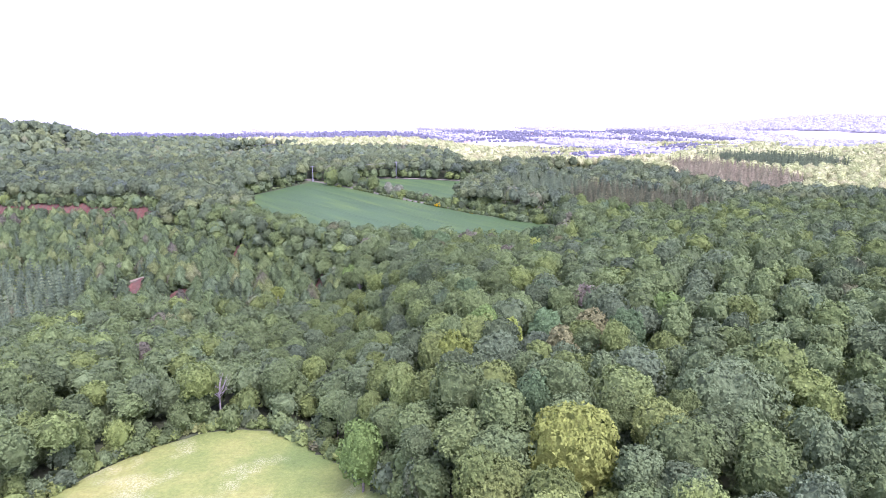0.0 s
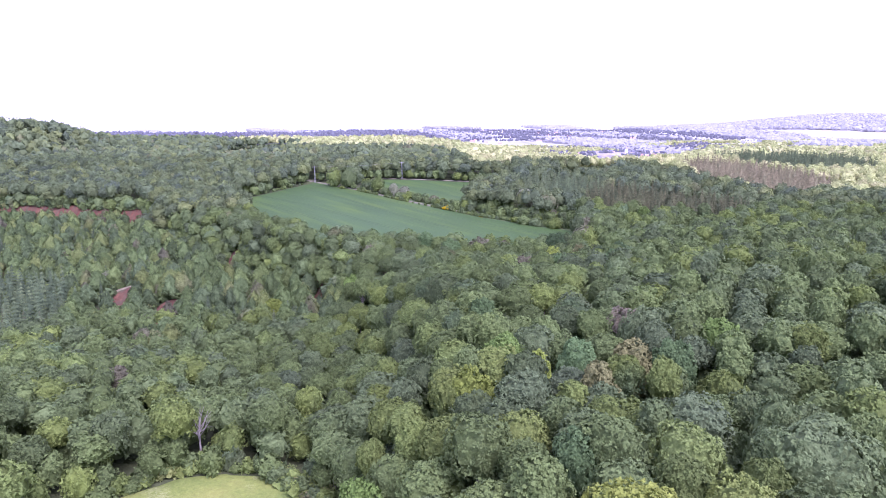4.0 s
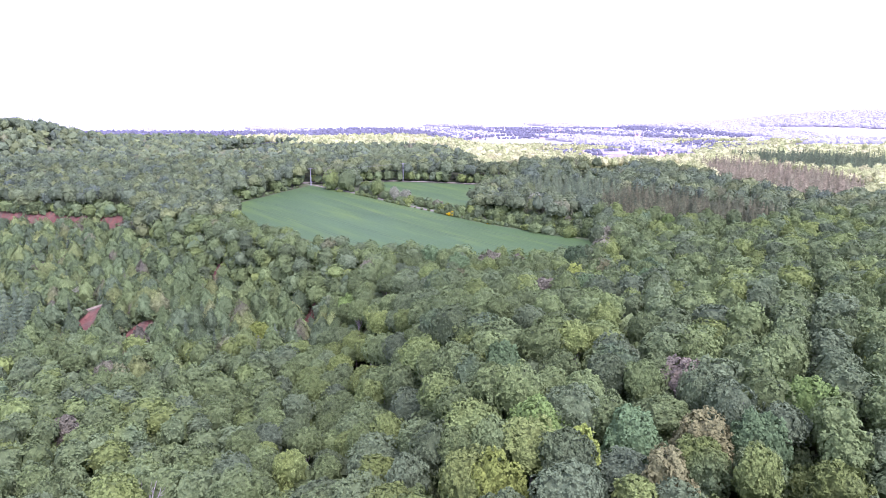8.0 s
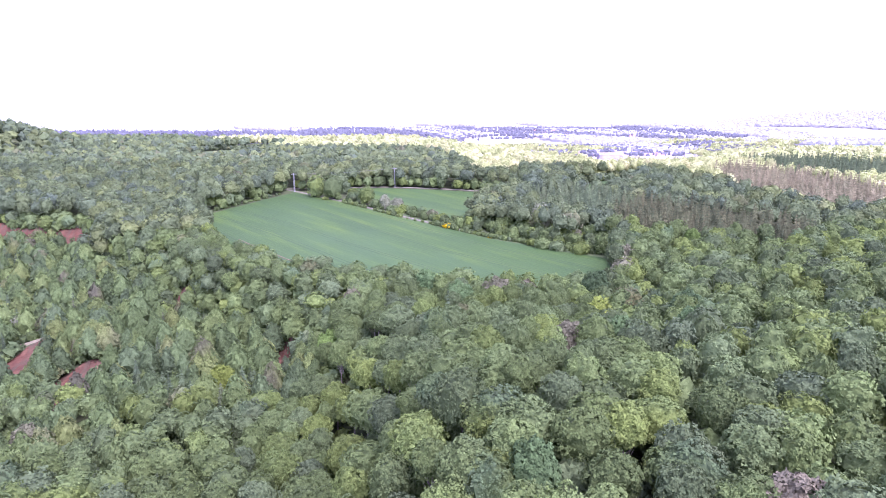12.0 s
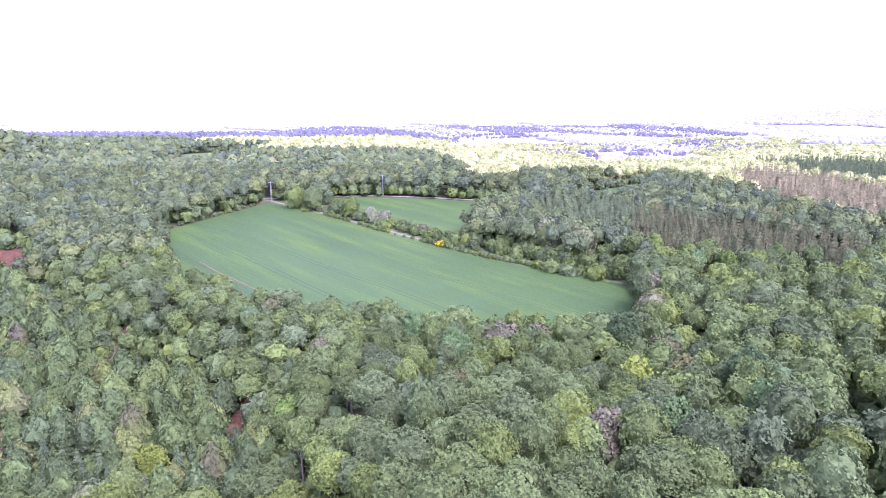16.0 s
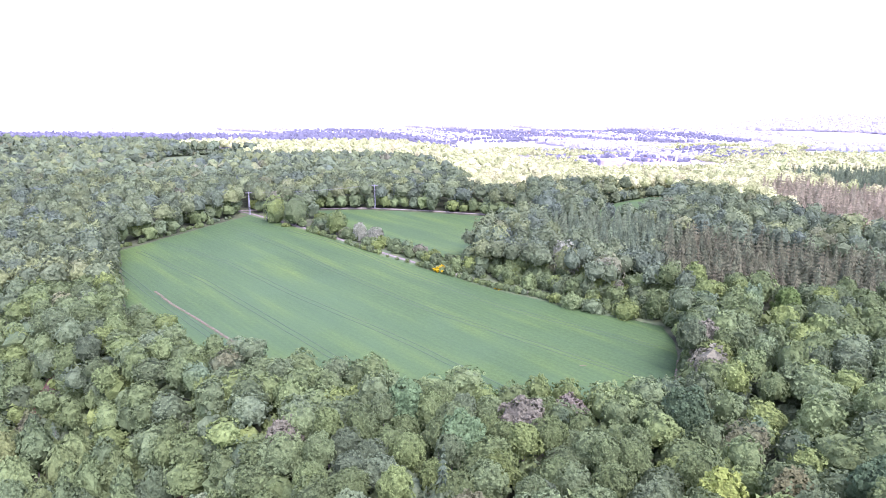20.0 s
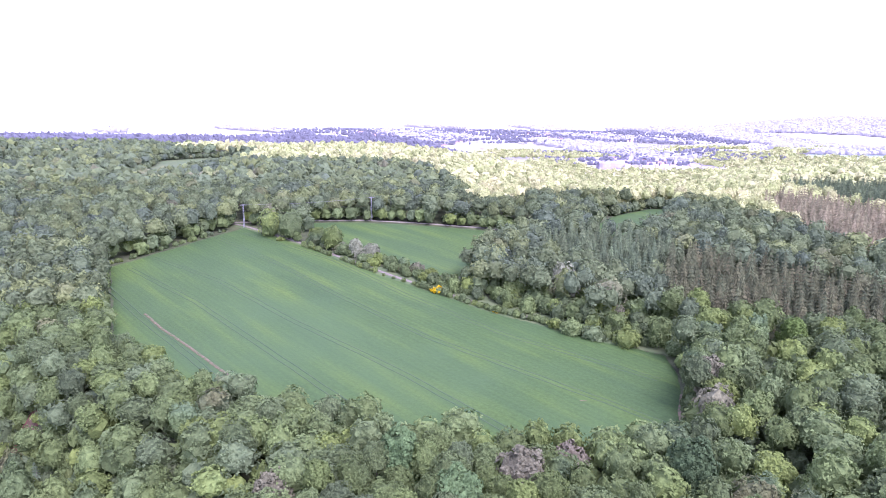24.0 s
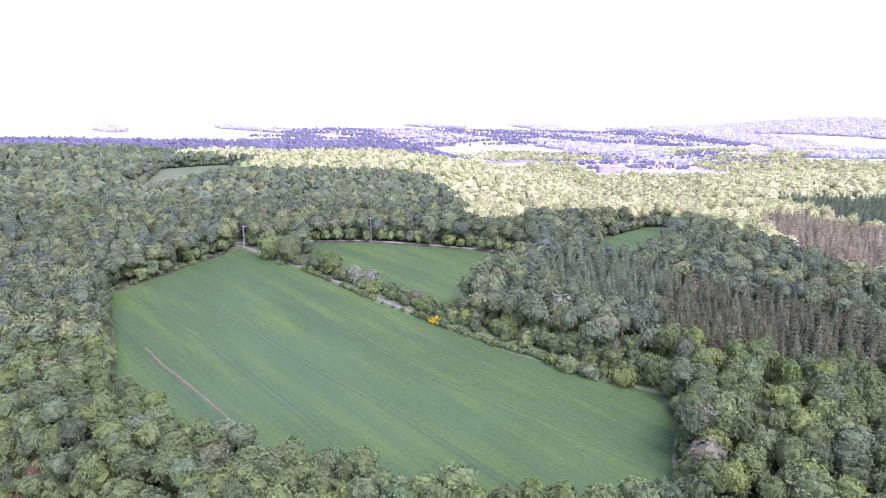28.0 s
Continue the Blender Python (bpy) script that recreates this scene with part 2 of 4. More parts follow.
flower = ramp(nt, noise_tex(nt, 3.0, 5, 0.8), [(0.46, (0, 0, 0)), (0.60, (0.85, 0.85, 0.85))])
c = mixc(nt, mixc(nt, 1.0, drift, flower, 'MULTIPLY'), c, (0.55, 0.52, 0.32))
nt.links.new(c, b.inputs["Base Color"])
bump(nt, b, noise_tex(nt, 2.5, 4), 0.6, 0.2)
DRY, nt, b = material("dry_grass", 0.9, 0.1)
nt.links.new(ramp(nt, noise_tex(nt, 0.5, 5), [(0.3, (0.13, 0.12, 0.075)), (0.7, (0.25, 0.21, 0.14))]), b.inputs["Base Color"])
GRASS, nt, b = material("rough_grass", 0.85, 0.15)
nt.links.new(ramp(nt, noise_tex(nt, 0.12, 5), [(0.3, (0.055, 0.092, 0.036)), (0.7, (0.105, 0.128, 0.055))]), b.inputs["Base Color"])


# Crop colour raised towards white to paint sunlight on the valley fields.
SUNLIT_CROP, nt, b = material("sunlit_pale_crop", 0.9, 0.1)
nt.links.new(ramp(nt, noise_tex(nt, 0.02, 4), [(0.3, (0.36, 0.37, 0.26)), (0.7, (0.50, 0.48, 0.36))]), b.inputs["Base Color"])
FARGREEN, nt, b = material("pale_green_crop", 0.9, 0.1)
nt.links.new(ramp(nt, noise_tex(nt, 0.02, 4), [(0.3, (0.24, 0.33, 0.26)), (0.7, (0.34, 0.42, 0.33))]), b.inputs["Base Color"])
# Patchwork of far fields, paled in colour to stand in for sun and haze.
FARLAND, nt, b = material("haze_pale_fields", 0.9, 0.1)
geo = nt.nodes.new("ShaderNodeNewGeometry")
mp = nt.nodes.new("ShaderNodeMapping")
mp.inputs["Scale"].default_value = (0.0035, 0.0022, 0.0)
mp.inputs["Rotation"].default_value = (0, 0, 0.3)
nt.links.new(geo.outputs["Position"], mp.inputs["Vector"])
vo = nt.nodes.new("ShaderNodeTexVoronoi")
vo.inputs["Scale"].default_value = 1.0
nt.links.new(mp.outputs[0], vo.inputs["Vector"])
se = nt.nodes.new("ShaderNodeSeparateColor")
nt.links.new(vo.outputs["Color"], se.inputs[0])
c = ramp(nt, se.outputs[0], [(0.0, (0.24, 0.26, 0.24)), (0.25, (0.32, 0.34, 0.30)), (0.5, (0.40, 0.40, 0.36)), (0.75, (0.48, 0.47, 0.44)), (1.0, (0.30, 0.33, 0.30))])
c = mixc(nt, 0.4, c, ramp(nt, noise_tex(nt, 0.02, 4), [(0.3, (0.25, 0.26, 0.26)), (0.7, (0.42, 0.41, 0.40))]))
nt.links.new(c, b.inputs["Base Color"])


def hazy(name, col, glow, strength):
    """A far material whose emission paints in the haze of distance."""
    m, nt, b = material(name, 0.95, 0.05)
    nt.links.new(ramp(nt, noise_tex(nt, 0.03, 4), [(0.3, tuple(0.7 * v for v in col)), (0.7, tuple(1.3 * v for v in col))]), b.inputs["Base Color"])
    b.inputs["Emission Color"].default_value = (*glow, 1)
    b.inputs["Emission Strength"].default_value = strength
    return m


HAZEWOOD = hazy("haze_glow_hill_wood", (0.17, 0.18, 0.16), (0.68, 0.68, 0.86), 0.125)
HAZERIDGE = hazy("haze_glow_ridge_wood", (0.075, 0.08, 0.09), (0.52, 0.53, 0.72), 0.055)
WALLS, nt, b = material("whitewashed_wall", 0.8, 0.2)
nt.links.new(ramp(nt, noise_tex(nt, 0.05, 3), [(0.3, (0.62, 0.60, 0.55)), (0.7, (0.80, 0.79, 0.75))]), b.inputs["Base Color"])
SLATE, nt, b = material("blue_grey_slate_roof", 0.6, 0.3)
nt.links.new(ramp(nt, noise_tex(nt, 0.08, 3), [(0.3, (0.17, 0.16, 0.24)), (0.7, (0.34, 0.30, 0.36))]), b.inputs["Base Color"])
TILE, nt, b = material("red_tile_roof", 0.7, 0.2)
nt.links.new(ramp(nt, noise_tex(nt, 0.08, 3), [(0.3, (0.34, 0.19, 0.16)), (0.7, (0.46, 0.30, 0.26))]), b.inputs["Base Color"])
GLASS, nt, b = material("dark_window_glass", 0.15, 0.5)
b.inputs["Base Color"].default_value = (0.05, 0.055, 0.07, 1)
STEEL, nt, b = material("galvanised_steel", 0.5, 0.5)
b.inputs["Metallic"].default_value = 0.6
nt.links.new(ramp(nt, noise_tex(nt, 2.0, 3), [(0.3, (0.24, 0.25, 0.26)), (0.7, (0.36, 0.37, 0.38))]), b.inputs["Base Color"])
CERAMIC, nt, b = material("brown_ceramic_insulator", 0.25, 0.5)
nt.links.new(ramp(nt, noise_tex(nt, 5.0, 2), [(0.3, (0.10, 0.05, 0.03)), (0.7, (0.16, 0.08, 0.05))]), b.inputs["Base Color"])


# ---- the lie of the land ----
def step(a, b, v):
    u = np.clip((np.asarray(v, float) - a) / (b - a), 0, 1)
    return u * u * (3 - 2 * u)


def waves(x, y, s, seed):
    r = np.random.RandomState(seed)
    out = 0
    for k in range(6):
        a, p, w = r.uniform(0, 6.28), r.uniform(0, 6.28), s * r.uniform(0.6, 1.8)
        out = out + np.sin((x * math.cos(a) + y * math.sin(a)) * 6.283 / w + p)
    return out / 6


# the edge between the low ground of the old pit and the plateau
EDGE = [(-4, -400), (-4, 100), (-14, 190), (-38, 248), (-98, 296), (-140, 338), (-178, 374), (-262, 384), (-430, 400), (-900, 360), (-2600, 300)]


def edge_distance(x, y):
    """Metres from the pit's edge: positive on the plateau."""
    x, y = np.asarray(x, float), np.asarray(y, float)
    best = np.full(np.broadcast(x, y).shape, 1e9)
    side = np.zeros(best.shape)
    for (ax, ay), (bx, by) in zip(EDGE, EDGE[1:]):
        dx, dy = bx - ax, by - ay
        u = np.clip(((x - ax) * dx + (y - ay) * dy) / (dx * dx + dy * dy), 0, 1)
        d = np.hypot(x - ax - u * dx, y - ay - u * dy)
        s = np.sign((x - ax) * dy - (y - ay) * dx)
        side = np.where(d < best - 1e-6, s, side)
        best = np.minimum(best, d)
    return best * np.where(side == 0, 1, side)


def land(x, y):
    x, y = np.asarray(x, float), np.asarray(y, float)
    ridge = 24 - 7.5 * step(150, 232, y) + 0.055 * np.clip(x - 25, 0, 160) * (1 - step(240, 330, y))
    slope = 17 + 0.056 * (y - 294.6)
    plat = np.where(y < 262, ridge, np.minimum(slope, 29.0))
    mix = step(235, 290, y)
    plat = ridge * (1 - mix) + np.minimum(slope, 29.0) * mix
    east = step(-60, 160, x)
    fall = east * step(620, 1330, y) + (1 - east) * step(1100, 1900, y)
    plat = plat * (1 - fall) + (-22 + 18 * step(1500, 2600, y)) * fall
    plat = plat + 58 * np.exp(-((x - 1560) / 400) ** 2 - ((y - 2500) / 520) ** 2)
    plat = plat + 29 * step(-352, -440, x) * np.exp(-((y - 700) / 120) ** 2) * np.exp(-((x + 500) / 350) ** 2)
    plat = plat + 16 * np.exp(-((x - 950) / 420) ** 2 - ((y - 1550) / 300) ** 2)
    plat = plat + 72 * step(3000, 4500, y) * (0.85 + 0.15 * waves(x, y * 0.1, 1500, 5))
    along = np.clip((y - 540) / 860, -0.2, 1.2)
    dale = np.abs(x - (135 + 270 * along)) / (58 + 70 * np.clip(along, 0, 1))
    plat = np.where((y > 480) & (y < 1700), np.maximum(plat - 36 * np.exp(-dale ** 2) * step(500, 800, y) * (1 - step(1350, 1700, y)), np.minimum(plat, -24)), plat)
    low = 8 - 8 * step(110, 180, y) + 2 * step(225, 250, y) + 9 * step(255, 360, y) - 3 * step(-90, -190, x) * (1 - step(250, 330, y))
    low = low + 5.0 * np.exp(-((x + 129) / 13) ** 2 - ((y - 262) / 8) ** 2) + 3.0 * np.exp(-((x + 107) / 9) ** 2 - ((y - 247) / 6) ** 2)
    d = edge_distance(x, y)
    steep = step(225, 250, y)
    up = (1 - steep) * step(-15, 17, d) + steep * step(-7, 7, d)
    h = low * (1 - up) + plat * up
    rough = step(20, 120, np.hypot(x - 0, y - 380) - 130)
    return h + 1.6 * rough * waves(x, y, 90, 2) * (1 - step(2000, 3000, y)) + 5 * waves(x, y, 600, 3) * step(650, 1200, y)


def inside(poly, x, y):
    x, y = np.asarray(x, float), np.asarray(y, float)
    hit = np.zeros(np.broadcast(x, y).shape, bool)
    for (ax, ay), (bx, by) in zip(poly, poly[1:] + poly[:1]):
        if ay != by:
            hit ^= ((ay > y) != (by > y)) & (x < (bx - ax) * (y - ay) / (by - ay) + ax)
    return hit


FIELD_A = [(-92, 475), (-128, 407), (-107, 362), (-94, 333), (-80, 316), (-56, 297), (-6, 274), (30, 266), (54, 270), (67, 303), (70, 322),
           (54, 332), (23, 356), (-13, 393), (-57, 442)]
FIELD_B = [(-62, 486), (-33, 488), (-3, 482), (29, 472.5), (51, 461), (42, 445), (27, 424), (14, 396), (0, 399), (-22, 426), (-42, 452)]
FIELD_C = [(80, 446), (89, 483), (108, 508), (136, 538), (150, 538), (138, 500), (114, 458), (98, 438)]
CLEARING = [(-36, 111), (-43, 112.5), (-53, 110), (-60, 104), (-68, 95), (-73, 82), (-75, 40), (-40, 10), (2, 38), (-4, 66), (-7, 75), (-17, 93), (-26, 102)]
SPRUCE_A = [(84, 338), (80, 366), (95, 391), (114, 404), (132, 384), (156, 357), (172, 330), (140, 318), (112, 324)]
SPRUCE_B = [(180, 450), (186, 500), (200, 522), (226, 520), (250, 480), (262, 430), (240, 390), (205, 385), (186, 415)]
SPRUCE_C = [(240, 520), (250, 600), (310, 590), (345, 530), (330, 480), (270, 470)]
SPRUCE_D = [(46, 402), (50, 428), (74, 436), (98, 424), (110, 408), (94, 394), (78, 372), (62, 388)]
LEA = [(-275, 845), (-226, 905), (-188, 872), (-188, 700), (-205, 640), (-225, 650), (-248, 740)]
PIT_STAND = [(-232, 282), (-163, 270), (-137, 216), (-150, 186), (-232, 200)]


def mesh_from(name, verts, tris, mats, tint=None, smooth=True):
    me = bpy.data.meshes.new(name)
    verts, tris = np.asarray(verts, np.float32), np.asarray(tris, np.int32)
    k = tris.shape[1]
    me.vertices.add(len(verts))
    me.vertices.foreach_set("co", verts.ravel())
    me.loops.add(tris.size)
    me.loops.foreach_set("vertex_index", tris.ravel())
    me.polygons.add(len(tris))
    me.polygons.foreach_set("loop_start", np.arange(0, tris.size, k, dtype=np.int32))
    me.polygons.foreach_set("use_smooth", np.full(len(tris), smooth and tint is None))
    for m in mats:
        me.materials.append(m)
    if tint is not None:
        at = me.attributes.new("tint", 'FLOAT', 'FACE')
        at.data.foreach_set("value", np.asarray(tint, np.float32))
    me.update(calc_edges=True)
    return me


def sheet(xs, ys, lift=0.0):
    gx, gy = np.meshgrid(xs, ys)
    v = np.stack([gx, gy, land(gx, gy) + lift], -1).reshape(-1, 3)
    nx, ny = len(xs), len(ys)
    i = (np.arange(ny - 1)[:, None] * nx + np.arange(nx - 1)).ravel()
    return v, np.stack([i, i + 1, i + 1 + nx, i + nx], -1)


def graded(near, far, cell, n):
    a = np.arange(0, near, cell)
    return np.concatenate([a, near + (far - near) * (np.linspace(0, 1, n) ** 1.8)])


gx = graded(330, 3800, 3.3, 60)
gx = np.concatenate([-gx[:0:-1], gx])
gy = np.concatenate([-np.geomspace(1500, 10, 14), graded(560, 4640, 3.3, 90)])
v, q = sheet(gx, gy)
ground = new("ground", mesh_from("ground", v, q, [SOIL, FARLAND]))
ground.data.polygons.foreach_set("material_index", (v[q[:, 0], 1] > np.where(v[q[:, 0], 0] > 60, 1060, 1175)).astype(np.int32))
tagged(ground, "dark leaf-littered ground under the woods and hills", "ground", kind="structure")


def patch(name, poly, cell, mat, lift, label, category, wobble=0.0, depth=0.35):
    """A slab of ground cover that follows the land inside an outline, with an edge that falls to the ground."""
    px, py = [p[0] for p in poly], [p[1] for p in poly]
    xs, ys = np.arange(min(px) - cell, max(px) + 2 * cell, cell), np.arange(min(py) - cell, max(py) + 2 * cell, cell)
    gx, gy = np.meshgrid(xs, ys)
    wx, wy = gx + wobble * waves(gx, gy, 14, 21), gy + wobble * waves(gx, gy, 14, 22)
    best = np.full(gx.shape, 1e9)
    for (ax, ay), (bx, by) in zip(poly, poly[1:] + poly[:1]):
        dx, dy = bx - ax, by - ay
        u = np.clip(((wx - ax) * dx + (wy - ay) * dy) / (dx * dx + dy * dy + 1e-9), 0, 1)
        best = np.minimum(best, np.hypot(wx - ax - u * dx, wy - ay - u * dy))
    ins = inside(poly, wx, wy)
    sd = np.where(ins, best, -best)
    ins = sd > -1.5 * cell
    z = land(gx, gy) + np.clip(sd * 0.45, -depth - 0.4, lift)
    v = np.stack([gx, gy, z], -1).reshape(-1, 3)
    nx = len(xs)
    i = (np.arange(len(ys) - 1)[:, None] * nx + np.arange(nx - 1)).ravel()
    q = np.stack([i, i + 1, i + 1 + nx, i + nx], -1)
    q = q[ins.ravel()[q].all(1)]
    used, inv = np.unique(q, return_inverse=True)
    ob = new(name, mesh_from(name, v[used], inv.reshape(-1, 4), [mat]))
    return tagged(ob, label, category, kind="structure")


patch("crop_field", FIELD_A, 2.0, FIELD, 0.45, "large green cereal field with wheel tracks among woods", "field", 1.0)
patch("crop_field", FIELD_B, 2.0, FIELD, 0.45, "smaller green cereal field beyond the hedge and track", "field", 1.0)
patch("crop_field", FIELD_C, 2.0, FIELD, 0.45, "narrow green field strip between woods", "field", 1.0)
patch("lea", LEA, 4.0, GRASS, 0.3, "rough grass lea between the woods", "meadow", 3.0)
patch("clearing", CLEARING, 2.0, MEADOW, 0.3, "pale yellow-green meadow clearing with white flowers", "meadow", 1.2)

# ---- trees ----
def unit(v):
    return v / np.maximum(np.linalg.norm(v, axis=-1, keepdims=True), 1e-9)


def leaf_tris(rng, pos, nrm, size):
    """One three-cornered leaf clump at each place, facing about along its normal."""
    n = len(pos)
    nrm = unit(nrm + 0.34 * rng.normal(size=(n, 3)))
    a = unit(np.cross(nrm, rng.normal(size=(n, 3))))
    b = np.cross(nrm, a)
    s = size * rng.uniform(0.6, 1.35, (n, 1))
    p0 = pos + a * s
    p1 = pos - a * s * 0.55 + b * s * 0.85
    p2 = pos - a * s * 0.55 - b * s * 0.85
    return np.stack([p0, p1, p2], 1).reshape(-1, 3), np.arange(3 * n).reshape(-1, 3)


def ball(n):
    bm = bmesh.new()
    bmesh.ops.create_icosphere(bm, subdivisions=n, radius=1.0)
    v = np.array([p.co[:] for p in bm.verts])
    f = np.array([[p.index for p in q.verts] for q in bm.faces])
    bm.free()
    return v, f


BALLS = {n: ball(n) for n in (1, 2, 3, 4)}


def sprays(rng, pos, out, nrm, size, each):
    """Leafy sprays: at each place a drooping fan of leaf clumps that reaches outwards."""
    n = len(pos)
    up = unit(nrm + (0, 0, 0.14) + 0.17 * rng.normal(size=(n, 3)))
    out = unit(out + 0.35 * rng.normal(size=(n, 3)))
    out = unit(out - (out * up).sum(1, keepdims=True) * up)
    side = np.cross(up, out)
    a, b = rng.uniform(-1.3, 1.9, (n, each, 1)), rng.normal(0, 0.85, (n, each, 1))
    s = size * rng.uniform(0.75, 1.3, (n, 1, 1))
    p = pos[:, None] + s * (a * out[:, None] + b * side[:, None] - 0.10 * (a * a + b * b) * up[:, None] + 0.14 * rng.normal(size=(n, each, 3)))
    return leaf_tris(rng, p.reshape(-1, 3), np.repeat(up, each, 0), size)


def crown(rng, radius, tall, level, nleaf, leaf, bumps=40, width=0.36, flat=-0.45):
    """A broadleaf crown: a dome of heaped boughs, rough with leaf clumps all over and set with leafy sprays. Its centre is at the origin."""
    d = unit(rng.normal(size=(bumps, 3)) + (0, 0, 0.25))
    hgt = rng.uniform(0.35, 1.0, bumps)
    wid = width * rng.uniform(0.7, 1.3, bumps)
    big = unit(rng.normal(size=(9, 3)) + (0, 0, 0.35))
    bigh, bigw = rng.uniform(0.2, 1.0, 9), rng.uniform(0.55, 0.9, 9)
    axes = np.array([radius * rng.uniform(0.92, 1.12), radius * rng.uniform(0.92, 1.12), tall / 2 * 1.05])

    def surface(w, rough=0.0):
        ang = np.arccos(np.clip(w @ d.T, -1, 1))
        heap = (np.clip(1 - (ang / wid) ** 2, 0, 1) ** 0.8 * hgt).max(1)
        lobe = (np.clip(1 - (np.arccos(np.clip(w @ big.T, -1, 1)) / bigw) ** 2, 0, 1) * bigh).max(1)
        rad = 0.66 + 0.15 * lobe + 0.22 * heap + rough
        p = w * rad[:, None]
        p[:, 2] = np.where(p[:, 2] < flat, flat + (p[:, 2] - flat) * 0.3, p[:, 2])
        return p * axes

    bv, bf = BALLS[level]
    grain = (0.55 if nleaf < 100 else 0.18) / 2 ** level
    w = unit(bv + grain * 0.6 * rng.normal(size=bv.shape))
    core = surface(w, grain * rng.normal(size=len(w))) * (0.85 if nleaf > 100 else 0.90 if nleaf else 1.0)
    if not nleaf:
        return core, bf
    each = 6 if nleaf > 250 else 3
    w = unit(rng.normal(size=(nleaf * 2 // each + 8, 3)) + (0, 0, 0.3))
    w = w[w[:, 2] > -0.6][:nleaf // each]
    pos = surface(w)
    e = 0.06
    t1 = unit(np.cross(w, (0.31, 0.77, 0.55)))
    t2 = np.cross(w, t1)
    nrm = unit(np.cross(surface(unit(w + e * t1)) - pos, surface(unit(w + e * t2)) - pos))
    nrm = np.where((nrm * w).sum(1, keepdims=True) < 0, -nrm, nrm)
    v, f = sprays(rng, pos * rng.uniform(0.97, 1.04, (len(pos), 1)), w * (1, 1, 0.25), nrm, leaf, each)
    return np.concatenate([core, v]), np.concatenate([bf, f + len(core)])


def conifer(rng, radius, tall, tiers, points, slim=False):
    """A conifer crown from z=0 to z=tall: tiers of drooping boughs, each a ragged star, that narrow to a pointed tip."""
    vs, fs, k = [], [], 0
    for i in range(tiers):
        u = i / tiers
        r = radius * (1 - u) ** (1.0 if slim else 0.8) + 0.12
        z = tall * u
        a = (np.arange(2 * points) + rng.uniform(0, 2)) * np.pi / points + rng.normal(0, 0.09, 2 * points)
        rim = r * np.where(np.arange(2 * points) % 2, 0.42, 1.0) * rng.uniform(0.72, 1.12, 2 * points)
        drop = np.where(np.arange(2 * points) % 2, 0.10, -0.16) * r + rng.normal(0, 0.06 * r, 2 * points)
        ring = np.stack([np.cos(a) * rim, np.sin(a) * rim, z + drop], -1)
        top = tall if i == tiers - 1 else z + 0.5 * r + 0.25
        vs.append(np.concatenate([ring, [[0, 0, min(top, tall)]]]))
        n = 2 * points
        fs += [[k + q, k + (q + 1) % n, k + n] for q in range(n)]
        k += n + 1
    return np.concatenate(vs), np.array(fs)


def trunk_mesh(rng, r, h, limbs=0, spread=3.0, sides=6, name="trunk", mat=None):
    """A tapered, slightly leaning trunk with a few limbs."""
    vs, fs, k = [], [], 0

    def tube(p, q, ra, rb):
        nonlocal k
        p, q = np.array(p, float), np.array(q, float)
        ax = unit(q - p)
        u = unit(np.cross(ax, (0.3, 0.9, 0.2)))
        w = np.cross(ax, u)
        a = np.arange(sides) * 2 * np.pi / sides
        ring = np.cos(a)[:, None] * u + np.sin(a)[:, None] * w
        vs.append(np.concatenate([p + ring * ra, q + ring * rb]))
        fs.append(np.array([[i, (i + 1) % sides, sides + (i + 1) % sides, sides + i] for i in range(sides)]) + k)
        k += 2 * sides

    mid = (rng.uniform(-.3, .3), rng.uniform(-.3, .3), h * 0.55)
    top = (rng.uniform(-.5, .5), rng.uniform(-.5, .5), h)
    tube((0, 0, -0.6), mid, r, r * 0.75)
    tube(mid, top, r * 0.75, r * 0.3)
    for i in range(limbs):
        a = rng.uniform(0, 6.28)
        s = np.array(mid) * rng.uniform(0.8, 1.35)
        e = s + np.array([math.cos(a) * spread, math.sin(a) * spread, rng.uniform(0.25, 0.45) * h])
        m = (s + e) / 2 + (0, 0, -0.06 * h)
        tube(s, m, r * 0.42, r * 0.28)
        tube(m, e, r * 0.28, r * 0.08)
    return mesh_from(name, np.concatenate(vs), np.concatenate(fs), [mat or BARK])


def part(name, me, parent, label=""):
    ob = new(name, me)
    ob.parent = parent
    if label:
        ob["label"] = label
    return ob


def thing(name, x, y, label, category, group="", turn=0.0, size=1.0, z=None, high=1.0):
    ob = new(name)
    zz = float(land(x, y)) if z is None else z
    ob.matrix_basis = pose(x, y, zz, 0, 0, turn) @ Matrix.Diagonal((size, size, size * high, 1))
    return tagged(ob, label, category, group)


def ovate(v):
    """Draws a crown in towards its top."""
    u = (v[:, 2] - v[:, 2].min()) / np.ptp(v[:, 2])
    v[:, :2] *= (1.2 - 0.75 * u ** 1.3)[:, None]
    return v


rng = np.random.RandomState(7)
BROAD_SETS, PIT_SETS, PINE_SETS = [], [], []
for i in range(12):
    R = 4.3 + 0.17 * i
    tall = R * 1.85
    v, f = crown(rng, R, tall, 2, 3900, 0.225, 90, 0.28)
    v[:, 2] += 14.6 - tall / 2
    BROAD_SETS.append((R, mesh_from("crown", v, f, [BROAD], np.full(len(f), (i * 0.37) % 1.0)), trunk_mesh(rng, 0.32, 10.5, 4, R * 0.45)))
# Copies of some broadleaf crowns in a lighter yellow-green.
LIGHTER_SETS = []
for R, cm, tm in BROAD_SETS[::3]:
    me = cm.copy()
    me.materials.clear()
    me.materials.append(LIGHTER)
    LIGHTER_SETS.append((R, me, tm))
